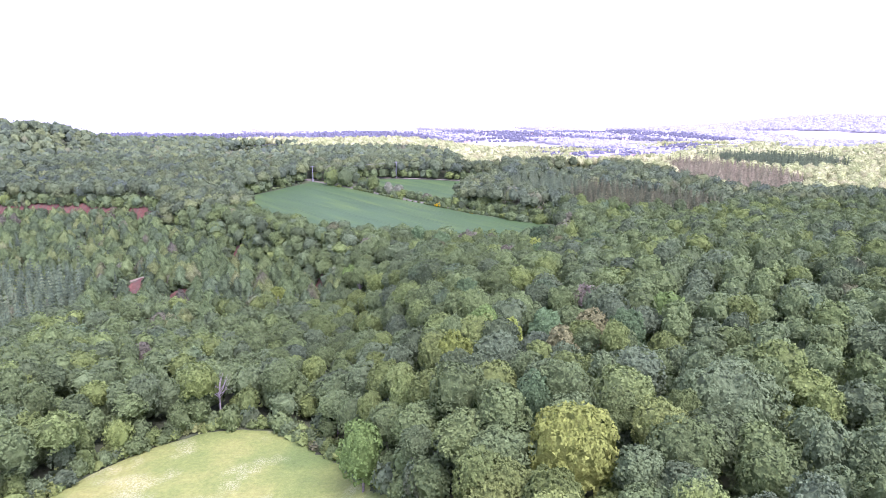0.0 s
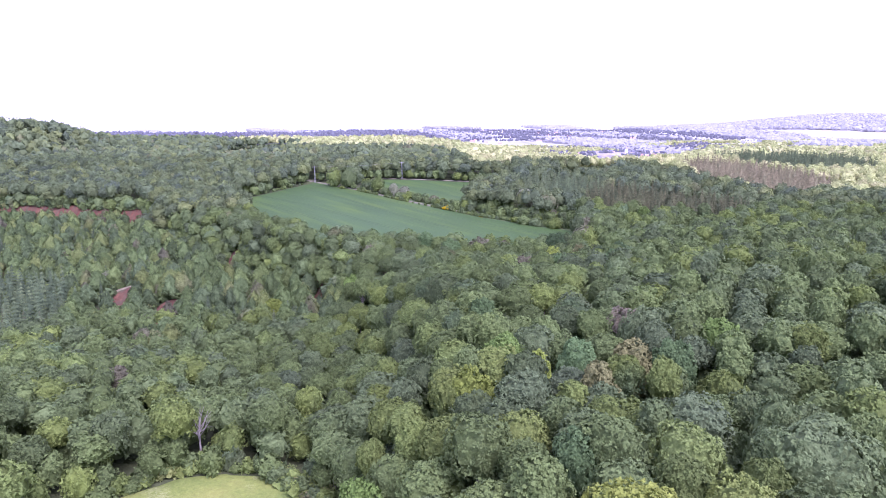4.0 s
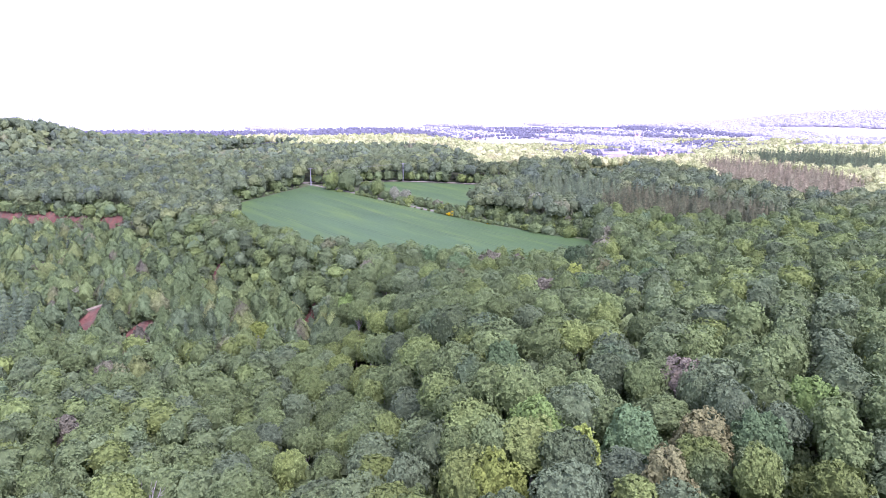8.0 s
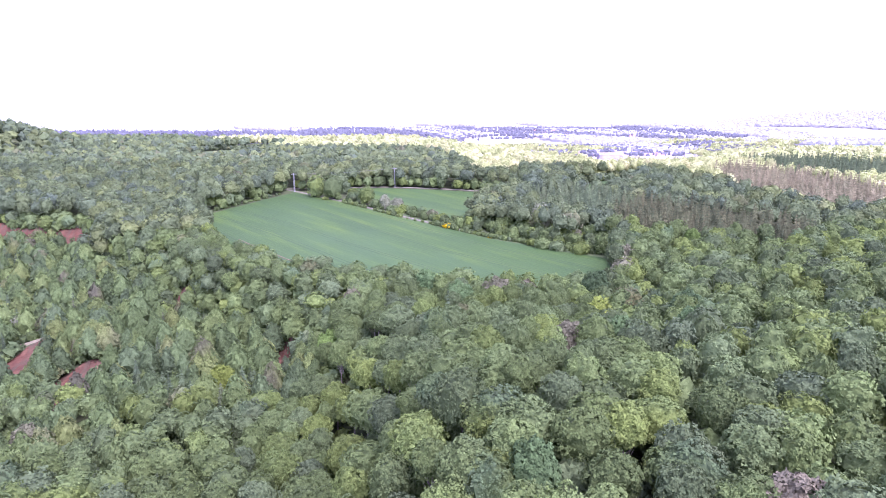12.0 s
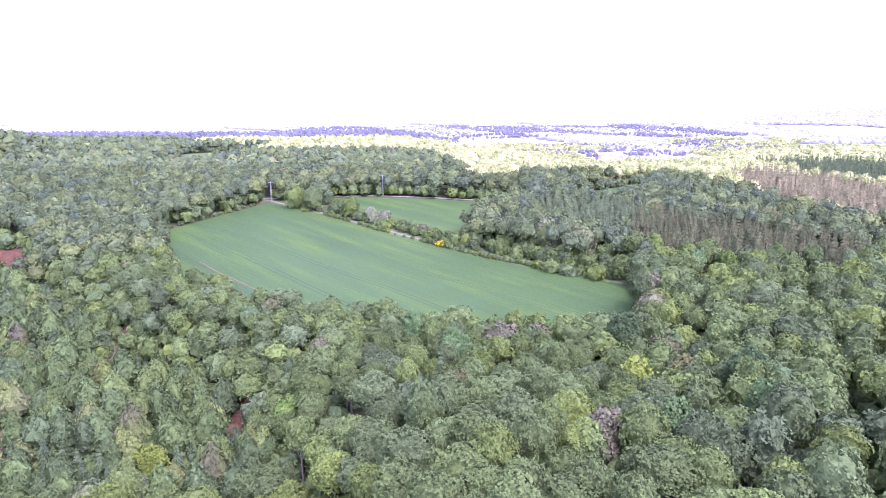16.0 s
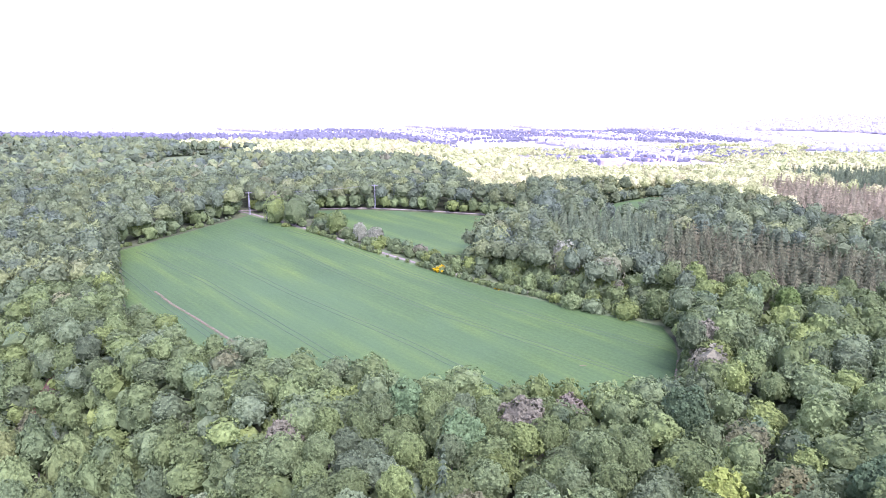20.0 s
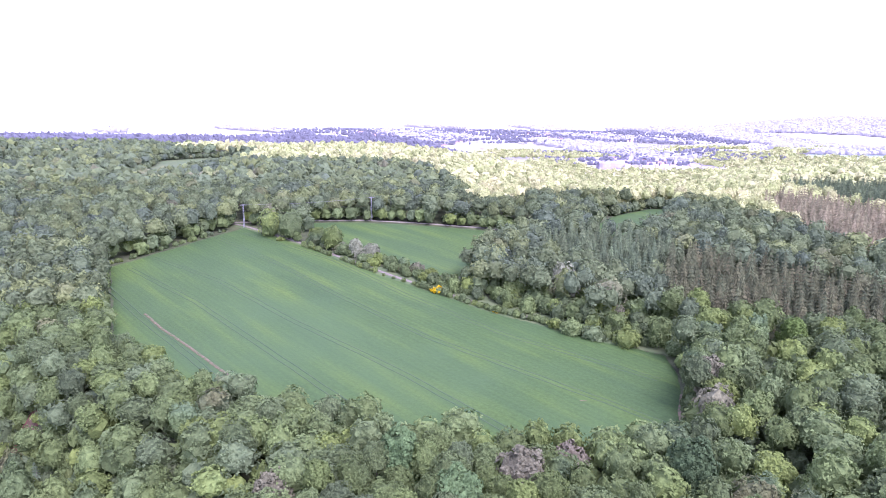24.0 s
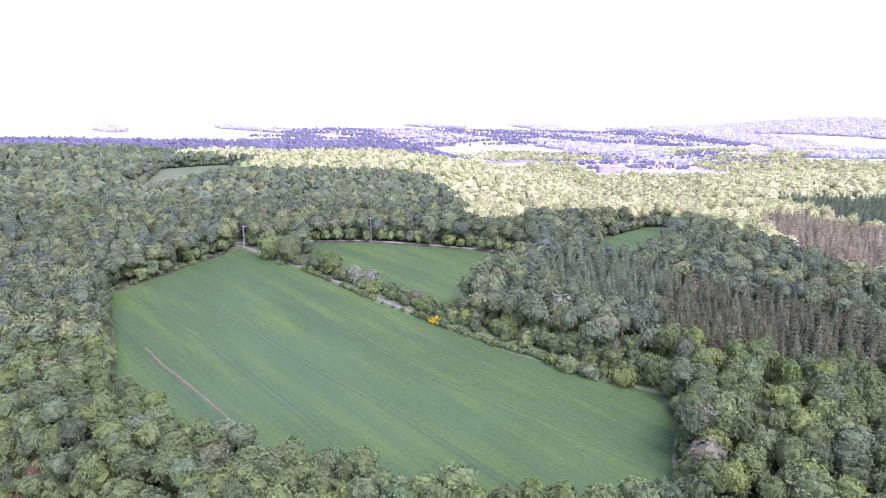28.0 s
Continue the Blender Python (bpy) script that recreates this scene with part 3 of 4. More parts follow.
for i in range(6):
    v, f = crown(rng, 2.6 + 0.2 * i, 9.6, 2, 900, 0.30, 50, 0.32, -0.8)
    v = ovate(v)
    v[:, 2] += 5.0
    PIT_SETS.append((2.3, mesh_from("crown", v, f, [PITLEAF], np.full(len(f), i / 6)), trunk_mesh(rng, 0.13, 5.5, 2, 1.2)))
for i in range(5):
    v, f = conifer(rng, 2.0 + 0.2 * i, 8.8, 11, 8)
    v[:, 2] += 0.6
    PINE_SETS.append((2.0, mesh_from("crown", v, f, [PINE], np.full(len(f), i / 5)), trunk_mesh(rng, 0.15, 7.0)))


def stuff(name, sets, pts, mat, label, category, sizes, seed, kind="stuff", level_top=True, high=1.0):
    """Many trees joined into one object."""
    r = np.random.RandomState(seed)
    vs, fs, ts, k = [], [], [], 0
    zz = land(pts[:, 0], pts[:, 1])
    for (x, y), z in zip(pts, zz):
        v, f = sets[r.randint(len(sets))]
        a, s = r.uniform(0, 6.283), r.uniform(*sizes)
        sz = r.uniform(0.84, 1.12) / (s if level_top else 1.0)
        c, sn = math.cos(a) * s, math.sin(a) * s
        w = np.empty_like(v)
        w[:, 0] = v[:, 0] * c - v[:, 1] * sn + x
        w[:, 1] = v[:, 0] * sn + v[:, 1] * c + y
        w[:, 2] = v[:, 2] * s * sz * high + z
        vs.append(w); fs.append(f + k); ts.append(np.full(len(f), r.uniform())); k += len(v)
    ob = new(name, mesh_from(name, np.concatenate(vs), np.concatenate(fs), [mat], np.concatenate(ts)))
    return tagged(ob, label, category, kind=kind)


def lattice(x0, x1, y0, y1, cell, seed):
    """Trees stand about a cell apart, unevenly."""
    r = np.random.RandomState(seed)
    xs, ys = np.arange(x0, x1, cell), np.arange(y0, y1, cell * 0.87)
    gx, gy = np.meshgrid(xs, ys)
    gx = gx + (np.arange(len(ys)) % 2)[:, None] * cell / 2
    p = np.stack([gx.ravel(), gy.ravel()], -1)
    return p + r.uniform(-0.33, 0.33, p.shape) * cell


TRACK = [(-104, 486), (-92, 478), (-57, 444.5), (-13, 396), (23, 360), (54, 337), (76, 326)]
RED_SPOTS = [(-131, 253, 8, 7), (-107, 241, 7, 5), (-50, 253, 2.8, 1.6), (-81, 275, 3.8, 1.9), (-98.5, 293, 2.6, 2.2), (-205, 293, 5, 2.5)]
RED_FACE = [(-158, 354), (-168, 369), (-178, 383), (-262, 393), (-340, 400), (-340, 388), (-262, 379), (-188, 369), (-172, 358)]


def track_distance(x, y):
    best = np.full(np.shape(x), 1e9)
    for (ax, ay), (bx, by) in zip(TRACK, TRACK[1:]):
        dx, dy = bx - ax, by - ay
        u = np.clip(((x - ax) * dx + (y - ay) * dy) / (dx * dx + dy * dy), 0, 1)
        best = np.minimum(best, np.hypot(x - ax - u * dx, y - ay - u * dy))
    return best


def free(p, gap=3.0):
    """Places clear of the fields, the clearing, the track and the bare earth, with a gap for crowns."""
    ok = np.ones(len(p), bool)
    for poly in (FIELD_A, FIELD_B, FIELD_C, CLEARING, LEA):
        for a in range(8):
            ok &= ~inside(poly, p[:, 0] + gap * math.cos(a * 0.785), p[:, 1] + gap * math.sin(a * 0.785))
    d = edge_distance(p[:, 0], p[:, 1])
    ok &= ~(inside(RED_FACE, p[:, 0], p[:, 1]) & (d > -7.5) & (d < 3.5))
    ok &= track_distance(p[:, 0], p[:, 1]) > 2.6
    ok &= ((p[:, 0] + 137) / 8) ** 2 + ((p[:, 1] - 263) / 5) ** 2 > 1
    for x, y, a, b in RED_SPOTS:
        low = 9 if a > 6 else 6.0
        ok &= ((p[:, 0] - x) / (a + 0.6)) ** 2 + ((p[:, 1] - y + low) / (b + low + 0.6)) ** 2 > 1
    return ok


def seen_fan(p, margin=34):
    return np.abs(p[:, 0]) < 0.74 * (p[:, 1] + 45) + margin


def in_pit(p):
    return (edge_distance(p[:, 0], p[:, 1]) < -5) & (p[:, 1] > 203 + 34 * waves(p[:, 0], p[:, 1], 55, 27))


def hedge_zone(p):
    """The belt of hedge and track between the two fields."""
    return (track_distance(p[:, 0], p[:, 1]) < np.where(p[:, 0] < 18, 15, 7)) & (p[:, 0] > -84) & (p[:, 0] < 72) & (p[:, 1] > 318) & (p[:, 1] < 474)


SPECIAL = [(21.6, 53, 7), (48, 66, 8), (-50, 116.5, 4.2), (-48.5, 110, 3.8), (16.5, 250, 5.5), (64, 277, 5), (1, 229, 1.6), (27, 256, 4)]
# trees whose colour stands out of the wood: kind, place, crown radius
MARKED = [("teal", 18.5, 69, 4.2), ("teal", 26.3, 105.4, 5.0), ("rust", 35.2, 102.4, 5.2), ("rust", 27.5, 94, 4.0), ("bright", 13.1, 109.5, 5.6), ("lime", 17.8, 101, 3.6), ("twig", 39.2, 122.4, 4.8),
          ("mint", 10.1, 133.3, 4.2), ("teal", 42.5, 101.5, 4.6), ("bright", 54.2, 110.9, 4.8), ("lime", 6.1, 96.9, 4.4), ("bright", -11.6, 79.4, 4.4),
          ("mint", 38.0, 194.6, 4.4), ("teal", 57.9, 200.4, 4.8), ("mauve", 26.6, 191.7, 4.2), ("deep", 47.0, 249.3, 5.2), ("mauve", -27.5, 247.4, 4.0), ("mauve", 68.2, 290, 4.2),
          ("bright", -33.4, 234.3, 3.6), ("teal", 4.8, 242.1, 4.6), ("teal", -5.4, 256.0, 4.8), ("lime", 41.0, 220.8, 4.2), ("rust", 49.7, 218.5, 3.8), ("deep", 64.1, 219.9, 4.6), ("bright", 102.7, 315.3, 4.4),
          ("lime", -61.5, 225.0, 4.0), ("mauve", -83.7, 150.7, 3.4), ("mauve", -95.5, 191.9, 3.6)]
SPECIAL += [(x, y, 0.8 * R) for kind, x, y, R in MARKED]
def belt(p):
    """The belts of younger trees beside the field and on the low ground towards the pit."""
    hollow = (p[:, 1] > 118) & (edge_distance(p[:, 0], p[:, 1]) < -10) & (p[:, 1] < 260)
    return hollow | (p[:, 1] > 222) & (p[:, 1] < 420) & (p[:, 0] < 72 - 0.2 * (p[:, 1] - 222)) & (edge_distance(p[:, 0], p[:, 1]) > -8)


wide, tight = lattice(-420, 420, 12, 560, 8.1, 11), lattice(-420, 120, 110, 425, 6.7, 19)
wood = np.concatenate([wide[~belt(wide)], tight[belt(tight)]])
wood = wood[free(wood, 2.4) & seen_fan(wood) & ~in_pit(wood) & ~inside(SPRUCE_A, *wood.T) & ~inside(SPRUCE_B, *wood.T) & ~inside(SPRUCE_C, *wood.T) & ~inside(SPRUCE_D, *wood.T) & ~inside(PIT_STAND, *wood.T) & ~hedge_zone(wood)]
for x, y, r in SPECIAL:
    wood = wood[np.hypot(wood[:, 0] - x, wood[:, 1] - y) > r]
# the trees that the flight passes nearest are things of their own
near_rank = np.abs(wood[:, 0]) + 1.5 * np.clip(wood[:, 1] - 235, 0, None) + 3 * np.clip(30 - wood[:, 1], 0, None)
order = np.argsort(near_rank)
near, rest = wood[order[:300]], wood[order[300:]]
r = np.random.RandomState(5)
for x, y in near:
    R, cm, tm = BROAD_SETS[r.randint(len(BROAD_SETS))]
    if y < 105 and r.uniform() < 0.4:
        R, cm, tm = LIGHTER_SETS[r.randint(len(LIGHTER_SETS))]
    k = r.uniform(0.6, 0.92) if belt(np.array([(x, y)]))[0] else r.uniform(0.72, 1.12)
    t = thing("broadleaf_tree", x, y, "tall green broadleaf tree in the closed wood", "tree", "trees of the wood", r.uniform(0, 360), k,
              high=r.uniform(0.84, 1.12) / k * (0.84 if k < 0.925 and belt(np.array([(x, y)]))[0] else 1.0))
    part("crown", cm, t)
    part("trunk", tm, t)

rr = np.random.RandomState(3)


def broad_set(R, n, level, leaves, leaf, bumps=40):
    out = []
    for i in range(n):
        k = R * rr.uniform(0.9, 1.12)
        v, f = crown(rr, k, k * 1.85, level, leaves, leaf, bumps, 0.36 if bumps < 60 else 0.28)
        v[:, 2] += 14.6 - k * 0.925
        out.append((v, f))
    return out


mid = rest[rest[:, 1] < 340]
back = rest[rest[:, 1] >= 340]
# Beyond this line the woods take the painted sunlit leaf colour.
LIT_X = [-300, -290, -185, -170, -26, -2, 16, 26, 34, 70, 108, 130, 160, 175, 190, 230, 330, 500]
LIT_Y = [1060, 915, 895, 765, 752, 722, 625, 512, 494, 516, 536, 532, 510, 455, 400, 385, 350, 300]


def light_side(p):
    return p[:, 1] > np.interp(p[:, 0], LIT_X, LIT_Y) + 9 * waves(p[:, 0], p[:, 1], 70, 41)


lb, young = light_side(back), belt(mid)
front = mid[:, 1] < 165
stuff("wood", broad_set(5.0, 10, 2, 1500, 0.32, 80), mid[~young & front], BROAD, "closed canopy of green broadleaf trees over the valley side", "wood", (0.7, 1.12), 31)
stuff("wood", broad_set(5.0, 12, 2, 860, 0.38, 80), mid[~young & ~front], BROAD, "closed canopy of green broadleaf trees", "wood", (0.7, 1.12), 46)
stuff("wood", broad_set(5.4, 10, 2, 820, 0.38, 80), mid[young], BROAD, "belt of younger green trees beside the field", "wood", (0.6, 0.92), 44, high=0.82)
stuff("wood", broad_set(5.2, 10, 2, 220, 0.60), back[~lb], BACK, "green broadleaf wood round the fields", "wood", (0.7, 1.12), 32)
stuff("light_wood", broad_set(5.0, 8, 2, 190, 0.60), back[lb], SUNLIT_LEAF, "trees at the edge of the valley, sunlight painted as pale yellow-green leaves", "wood", (0.7, 1.1), 38)

# lower trees and saplings close the gaps between the tall crowns
und = lattice(-300, 260, 24, 350, 6.6, 23)
und2 = lattice(-170, 220, 340, 520, 6.0, 24)
und3 = lattice(-420, -110, 350, 440, 5.5, 25)
und3 = und3[(edge_distance(und3[:, 0], und3[:, 1]) > 3) & (edge_distance(und3[:, 0], und3[:, 1]) < 18)]
near_field = np.zeros(len(und2), bool)
for poly in (FIELD_A, FIELD_B):
    for a in range(8):
        near_field |= inside(poly, und2[:, 0] + 14 * math.cos(a * 0.785), und2[:, 1] + 14 * math.sin(a * 0.785))
und = np.concatenate([und, und2[near_field], und3])
bank = (edge_distance(und[:, 0], und[:, 1]) > -9) | (und[:, 1] < 205)
und = und[free(und, 2.0) & seen_fan(und) & bank & ~hedge_zone(und) & ~inside(SPRUCE_A, *und.T)]
for x, y, rad in SPECIAL:
    und = und[np.hypot(und[:, 0] - x, und[:, 1] - y) > (rad if x < -40 else rad * 0.6)]


def low_crown():
    v, f = crown(rr, 3.9, 9.4, 2, 96, 0.5, 30, 0.4, -0.8)
    v[:, 2] += 4.6
    return v, f


close = (und[:, 1] < 130) & (np.abs(und[:, 0]) < 90)
stuff("understory", [(lambda vf: (vf[0] + (0, 0, 4.6), vf[1]))(crown(rr, 3.7, 9.4, 2, 680, 0.33, 50, 0.32, -0.8)) for i in range(6)], und[close], BROAD, "lower trees round the meadow clearing", "wood", (0.7, 1.15), 45, level_top=False)
stuff("understory", [low_crown() for i in range(8)], und[~close], BROAD, "lower trees and saplings under the tall crowns", "wood", (0.7, 1.15), 43, level_top=False, high=0.9)

# ---- the old pit ----
pit = lattice(-420, 0, 190, 420, 5.0, 12)
pit = pit[free(pit, 1.2) & seen_fan(pit) & in_pit(pit) & ~inside(PIT_STAND, *pit.T)]
stand = lattice(-235, -130, 184, 284, 4.4, 26)
stand = stand[inside(PIT_STAND, *stand.T) & seen_fan(stand) & free(stand, 1.0)]
pk = waves(pit[:, 0], pit[:, 1], 45, 9) + r.uniform(-0.5, 0.5, len(pit))
pit_con, pit_leaf = pit[pk > 0.42], pit[pk <= 0.42]
o = np.argsort(np.abs(pit_leaf[:, 0] + 60) + np.abs(pit_leaf[:, 1] - 210))
for x, y in pit_leaf[o[:180]]:
    R, cm, tm = PIT_SETS[r.randint(len(PIT_SETS))]
    t = thing("young_tree", x, y, "young grey-green birch on the old pit floor", "tree", "young trees of the pit", r.uniform(0, 360), r.uniform(0.7, 1.5))
    part("crown", cm, t)
    part("trunk", tm, t)


def lifted(vf, z):
    vf[0][:, 2] += z
    return vf


def drawn(vf):
    return ovate(vf[0]), vf[1]


stuff("young_wood", [drawn(lifted(crown(rr, 3.2, 8.8, 2, 400, 0.40, 28, 0.42, -0.8), 4.7)) for i in range(8)], pit_leaf[o[180:]], PITLEAF,
      "young mixed wood on the old pit floor", "wood", (0.7, 1.5), 33, level_top=False)
o = np.argsort(np.abs(pit_con[:, 0] + 70) + np.abs(pit_con[:, 1] - 230))
for x, y in pit_con[o[:120]]:
    R, cm, tm = PINE_SETS[r.randint(len(PINE_SETS))]
    t = thing("pine_tree", x, y, "dark grey-green young pine on the old pit floor", "tree", "pines of the pit", r.uniform(0, 360), r.uniform(0.7, 1.15))
    part("crown", cm, t)
    part("trunk", tm, t)
stuff("pine_wood", [conifer(rr, 2.3, 8.8, 8, 7) for i in range(6)], pit_con[o[120:]], PINE, "dark young pines on the old pit floor", "wood", (0.7, 1.15), 34, level_top=False)


thick = lattice(-330, -20, 205, 400, 3.6, 28)
slope = lattice(-150, 0, 222, 350, 3.3, 57)
se_ = edge_distance(slope[:, 0], slope[:, 1])
open_red = np.zeros(len(slope), bool)
for x, y, a, b in RED_SPOTS:
    open_red |= ((slope[:, 0] - x) / (a + 0.8)) ** 2 + ((slope[:, 1] - y + 5) / (b + 6.0)) ** 2 < 1
slope = slope[(se_ > -14) & (se_ < 6) & ~open_red]
stuff("bank_thicket", [lifted(crown(rr, 2.7, 5.6, 2, 160, 0.40, 18, 0.5, -0.8), 2.4) for i in range(6)], slope, BROAD, "green shrubs and saplings on the steep bank of the pit", "thicket", (0.7, 1.25), 58, level_top=False)
brow = lattice(-360, -150, 350, 410, 2.6, 55)
be = edge_distance(brow[:, 0], brow[:, 1])
brow = brow[(be > 3.4 + 2 * waves(brow[:, 0], brow[:, 1], 14, 56)) & (be < 8)]
thick = thick[free(thick, 1.0) & seen_fan(thick, 6) & (edge_distance(thick[:, 0], thick[:, 1]) < 2) & in_pit(thick - (0, 4))]
stuff("pit_thicket", [lifted(crown(rr, 2.3, 4.2, 1, 66, 0.42, 14, 0.5, -0.8), 1.7) for i in range(6)], np.concatenate([thick, brow]), PITLEAF, "low grey-green thicket covering the old pit floor", "thicket", (0.7, 1.4), 29, level_top=False)


stuff("spruce_stand", [conifer(rr, 2.9, 11.5 + 0.6 * i, 9, 7) for i in range(6)], stand, PINE, "dense stand of dark spruces on the pit floor", "wood", (0.75, 1.1), 30, level_top=False)


def oval(x, y, a, b):
    return [(x + a * math.cos(k * 0.524), y + b * math.sin(k * 0.524)) for k in range(12)]


for x, y, a, b in RED_SPOTS:
    low = 9 if a > 6 else 2.0
    patch("red_bank", oval(x, y - low + (0 if a > 6 else 1.6), a + 1.8, b + low + (1.5 if a > 6 else 3.2)), 1.0, RED, 0.5 if a > 6 else 1.5, "patch of bare red iron-stained earth in the pit", "bare earth", 1.5, 0.5 if a > 6 else 2.5)
patch("dry_grass", oval(-137, 264.5, 8, 4), 1.0, DRY, 0.42, "pale tan dry grass above the bare red earth", "grass", 1.5)
patch("red_bank", RED_FACE, 1.5, RED, 0.5, "steep bare red earth face of the old pit", "bare earth", 2.0)

# ---- plantations and far woods ----
sp = lattice(40, 346, 310, 655, 3.9, 13)
sp = sp + np.random.RandomState(14).uniform(-1.7, 1.7, sp.shape)
for poly, mat, label in ((SPRUCE_A, SPRUCE, "dense plantation of dark brownish spruces"), (SPRUCE_D, GREYFIR, "grey-green conifers behind the spruces"),
                         (SPRUCE_B, LIT_LARCH, "plantation of brown larches, sunlight painted as a paler tone"), (SPRUCE_C, GREYFIR, "strip of grey-green conifers behind the larches")):
    pts = sp[inside(poly, *sp.T) & free(sp, 2.0)]
    stuff("spruce_plantation", [lifted(conifer(rr, 2.7, 9.0 + 0.4 * i, 9, 7), 5.4 - 0.4 * i) for i in range(8)], pts, mat, label, "wood", (0.82, 1.14), 35, level_top=False)

far = lattice(-900, 900, 560, 1080, 11.0, 14)
far = far[seen_fan(far, 0) & ~inside(SPRUCE_B, *far.T) & ~inside(SPRUCE_C, *far.T) & free(far)]
far = far[(far[:, 1] < 1000) | (far[:, 0] > 60)]
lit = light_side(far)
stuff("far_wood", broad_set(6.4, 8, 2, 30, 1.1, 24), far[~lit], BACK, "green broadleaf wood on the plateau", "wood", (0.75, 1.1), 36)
stuff("light_wood", broad_set(5.8, 8, 2, 24, 1.1, 24), far[lit], SUNLIT_LEAF, "wood on the slope with sunlight painted into pale yellow-green leaves", "wood", (0.65, 1.1), 37)
rimw = np.concatenate([lattice(-300, -160, 620, 930, 5.0, 85), lattice(60, 175, 420, 560, 4.2, 86)])
close_by = np.zeros(len(rimw), bool)
for poly in (LEA, FIELD_C):
    for a in range(12):
        close_by |= inside(poly, rimw[:, 0] + 9 * math.cos(a * 0.524), rimw[:, 1] + 9 * math.sin(a * 0.524))
rimw = rimw[close_by & ~inside(LEA, *rimw.T) & ~inside(FIELD_C, *rimw.T)]
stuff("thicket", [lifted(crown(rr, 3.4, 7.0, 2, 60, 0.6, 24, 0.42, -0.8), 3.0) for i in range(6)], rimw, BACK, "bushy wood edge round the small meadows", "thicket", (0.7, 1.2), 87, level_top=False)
fw = lattice(-1100, 60, 1000, 1190, 8.5, 15)
fw = fw[seen_fan(fw, -20)]
stuff("conifer_ridge", [conifer(rr, 4.6, 10.5 + 0.7 * i, 5, 5) for i in range(6)] + broad_set(5.0, 4, 1, 0, 2.0, 16), fw, HAZERIDGE, "conifer wood along the plateau's far edge, haze added as a blue-grey glow", "wood", (0.7, 1.1), 39)
lw = lattice(-900, 1200, 1080, 1700, 11.0, 16)
lw = lw[seen_fan(lw, -20) & (lw[:, 0] > 60) & (waves(lw[:, 0], lw[:, 1], 260, 17) > -0.3 + 0.35 * step(1250, 1700, lw[:, 1]))]
lw = lw[~inside([(722, 1429), (880, 1600), (947, 1678), (1204, 1839), (1300, 1700), (904, 1410)], *lw.T)]
lw = lw[~((lw[:, 0] > 290) & (lw[:, 0] < 540) & (lw[:, 1] > 1250) & (lw[:, 1] < 1520))]
stuff("valley_wood", broad_set(6.0, 6, 1, 24, 1.3, 16), lw, SUNLIT_LEAF, "valley-side woods with sunlight painted as pale leaves", "wood", (0.7, 1.1), 40)
hw = lattice(-2600, 2600, 1500, 3000, 12.5, 18)
hn = waves(hw[:, 0], hw[:, 1], 420, 19) - 0.12 * step(60, -500, hw[:, 0])
hill = np.exp(-((hw[:, 0] - 1560) / 480) ** 2 - ((hw[:, 1] - 2500) / 520) ** 2)
hw = hw[(np.abs(hw[:, 0]) < 0.74 * hw[:, 1]) & (hn + 1.5 * hill > np.where(hw[:, 0] < -300, 0.30, 0.2))]
stuff("distant_wood", broad_set(8.6, 6, 1, 0, 2.0, 12), hw, HAZEWOOD, "woods on the far hills, haze added as a pale lavender glow", "backdrop", (0.55, 1.5), 41)

# ---- tracks and marks on the fields ----


def strip(name, line, width, lift, mat, label, category, wander=0.0):
    """A band that follows the land along a line."""
    pts = []
    for (ax, ay), (bx, by) in zip(line, line[1:]):
        n = max(2, int(math.hypot(bx - ax, by - ay) / 2.0))
        pts += [(ax + (bx - ax) * k / n, ay + (by - ay) * k / n) for k in range(n)]
    p = np.array(pts + [line[-1]], float)
    for _ in range(3):
        p[1:-1] = (p[:-2] + 2 * p[1:-1] + p[2:]) / 4
    p += wander * np.stack([waves(p[:, 0], p[:, 1], 9, 51), waves(p[:, 0], p[:, 1], 11, 52)], -1)
    t = unit(np.gradient(p, axis=0))
    n = np.stack([-t[:, 1], t[:, 0]], -1)
    w = width / 2 * (1 + 0.35 * wander * waves(p[:, 0], p[:, 1], 6, 53))[:, None]
    a, c = p + n * w, p - n * w
    va = np.column_stack([a, land(a[:, 0], a[:, 1]) + lift])
    vc = np.column_stack([c, land(c[:, 0], c[:, 1]) + lift])
    v = np.concatenate([va, vc, va - (0, 0, lift + 0.3), vc - (0, 0, lift + 0.3)])
    k = len(p)
    i = np.arange(k - 1)
    q = np.concatenate([np.stack([i, i + k, i + k + 1, i + 1], -1), np.stack([i + 1, i + 1 + 2 * k, i + 2 * k, i], -1),
                        np.stack([i + k, i + 3 * k, i + 3 * k + 1, i + k + 1], -1)])
    return tagged(new(name, mesh_from(name, v, q, [mat])), label, category, kind="structure")


patch("verge", [(-104, 492), (-60, 450), (-12, 402), (12, 392), (26, 366), (56, 344), (80, 332), (78, 318), (70, 322), (54, 330), (22, 354), (-14, 391), (-58, 440), (-94, 474), (-110, 484)],
      2.0, GRASS, 0.12, "rough grass verge beside the farm track", "grass", 1.0)
strip("farm_track", [(-104, 486), (-92, 478), (-57, 444.5), (-13, 396), (23, 360), (42, 346)], 1.4, 0.35, GRAVEL, "pale gravel farm track along the hedge", "track", 0.15)
strip("farm_track", [(-100, 486), (-64, 491), (-33, 493), (-3, 487), (30, 477), (56, 463), (70, 452)], 1.5, 0.35, GRAVEL, "pale gravel track along the far field edge", "track", 0.15)
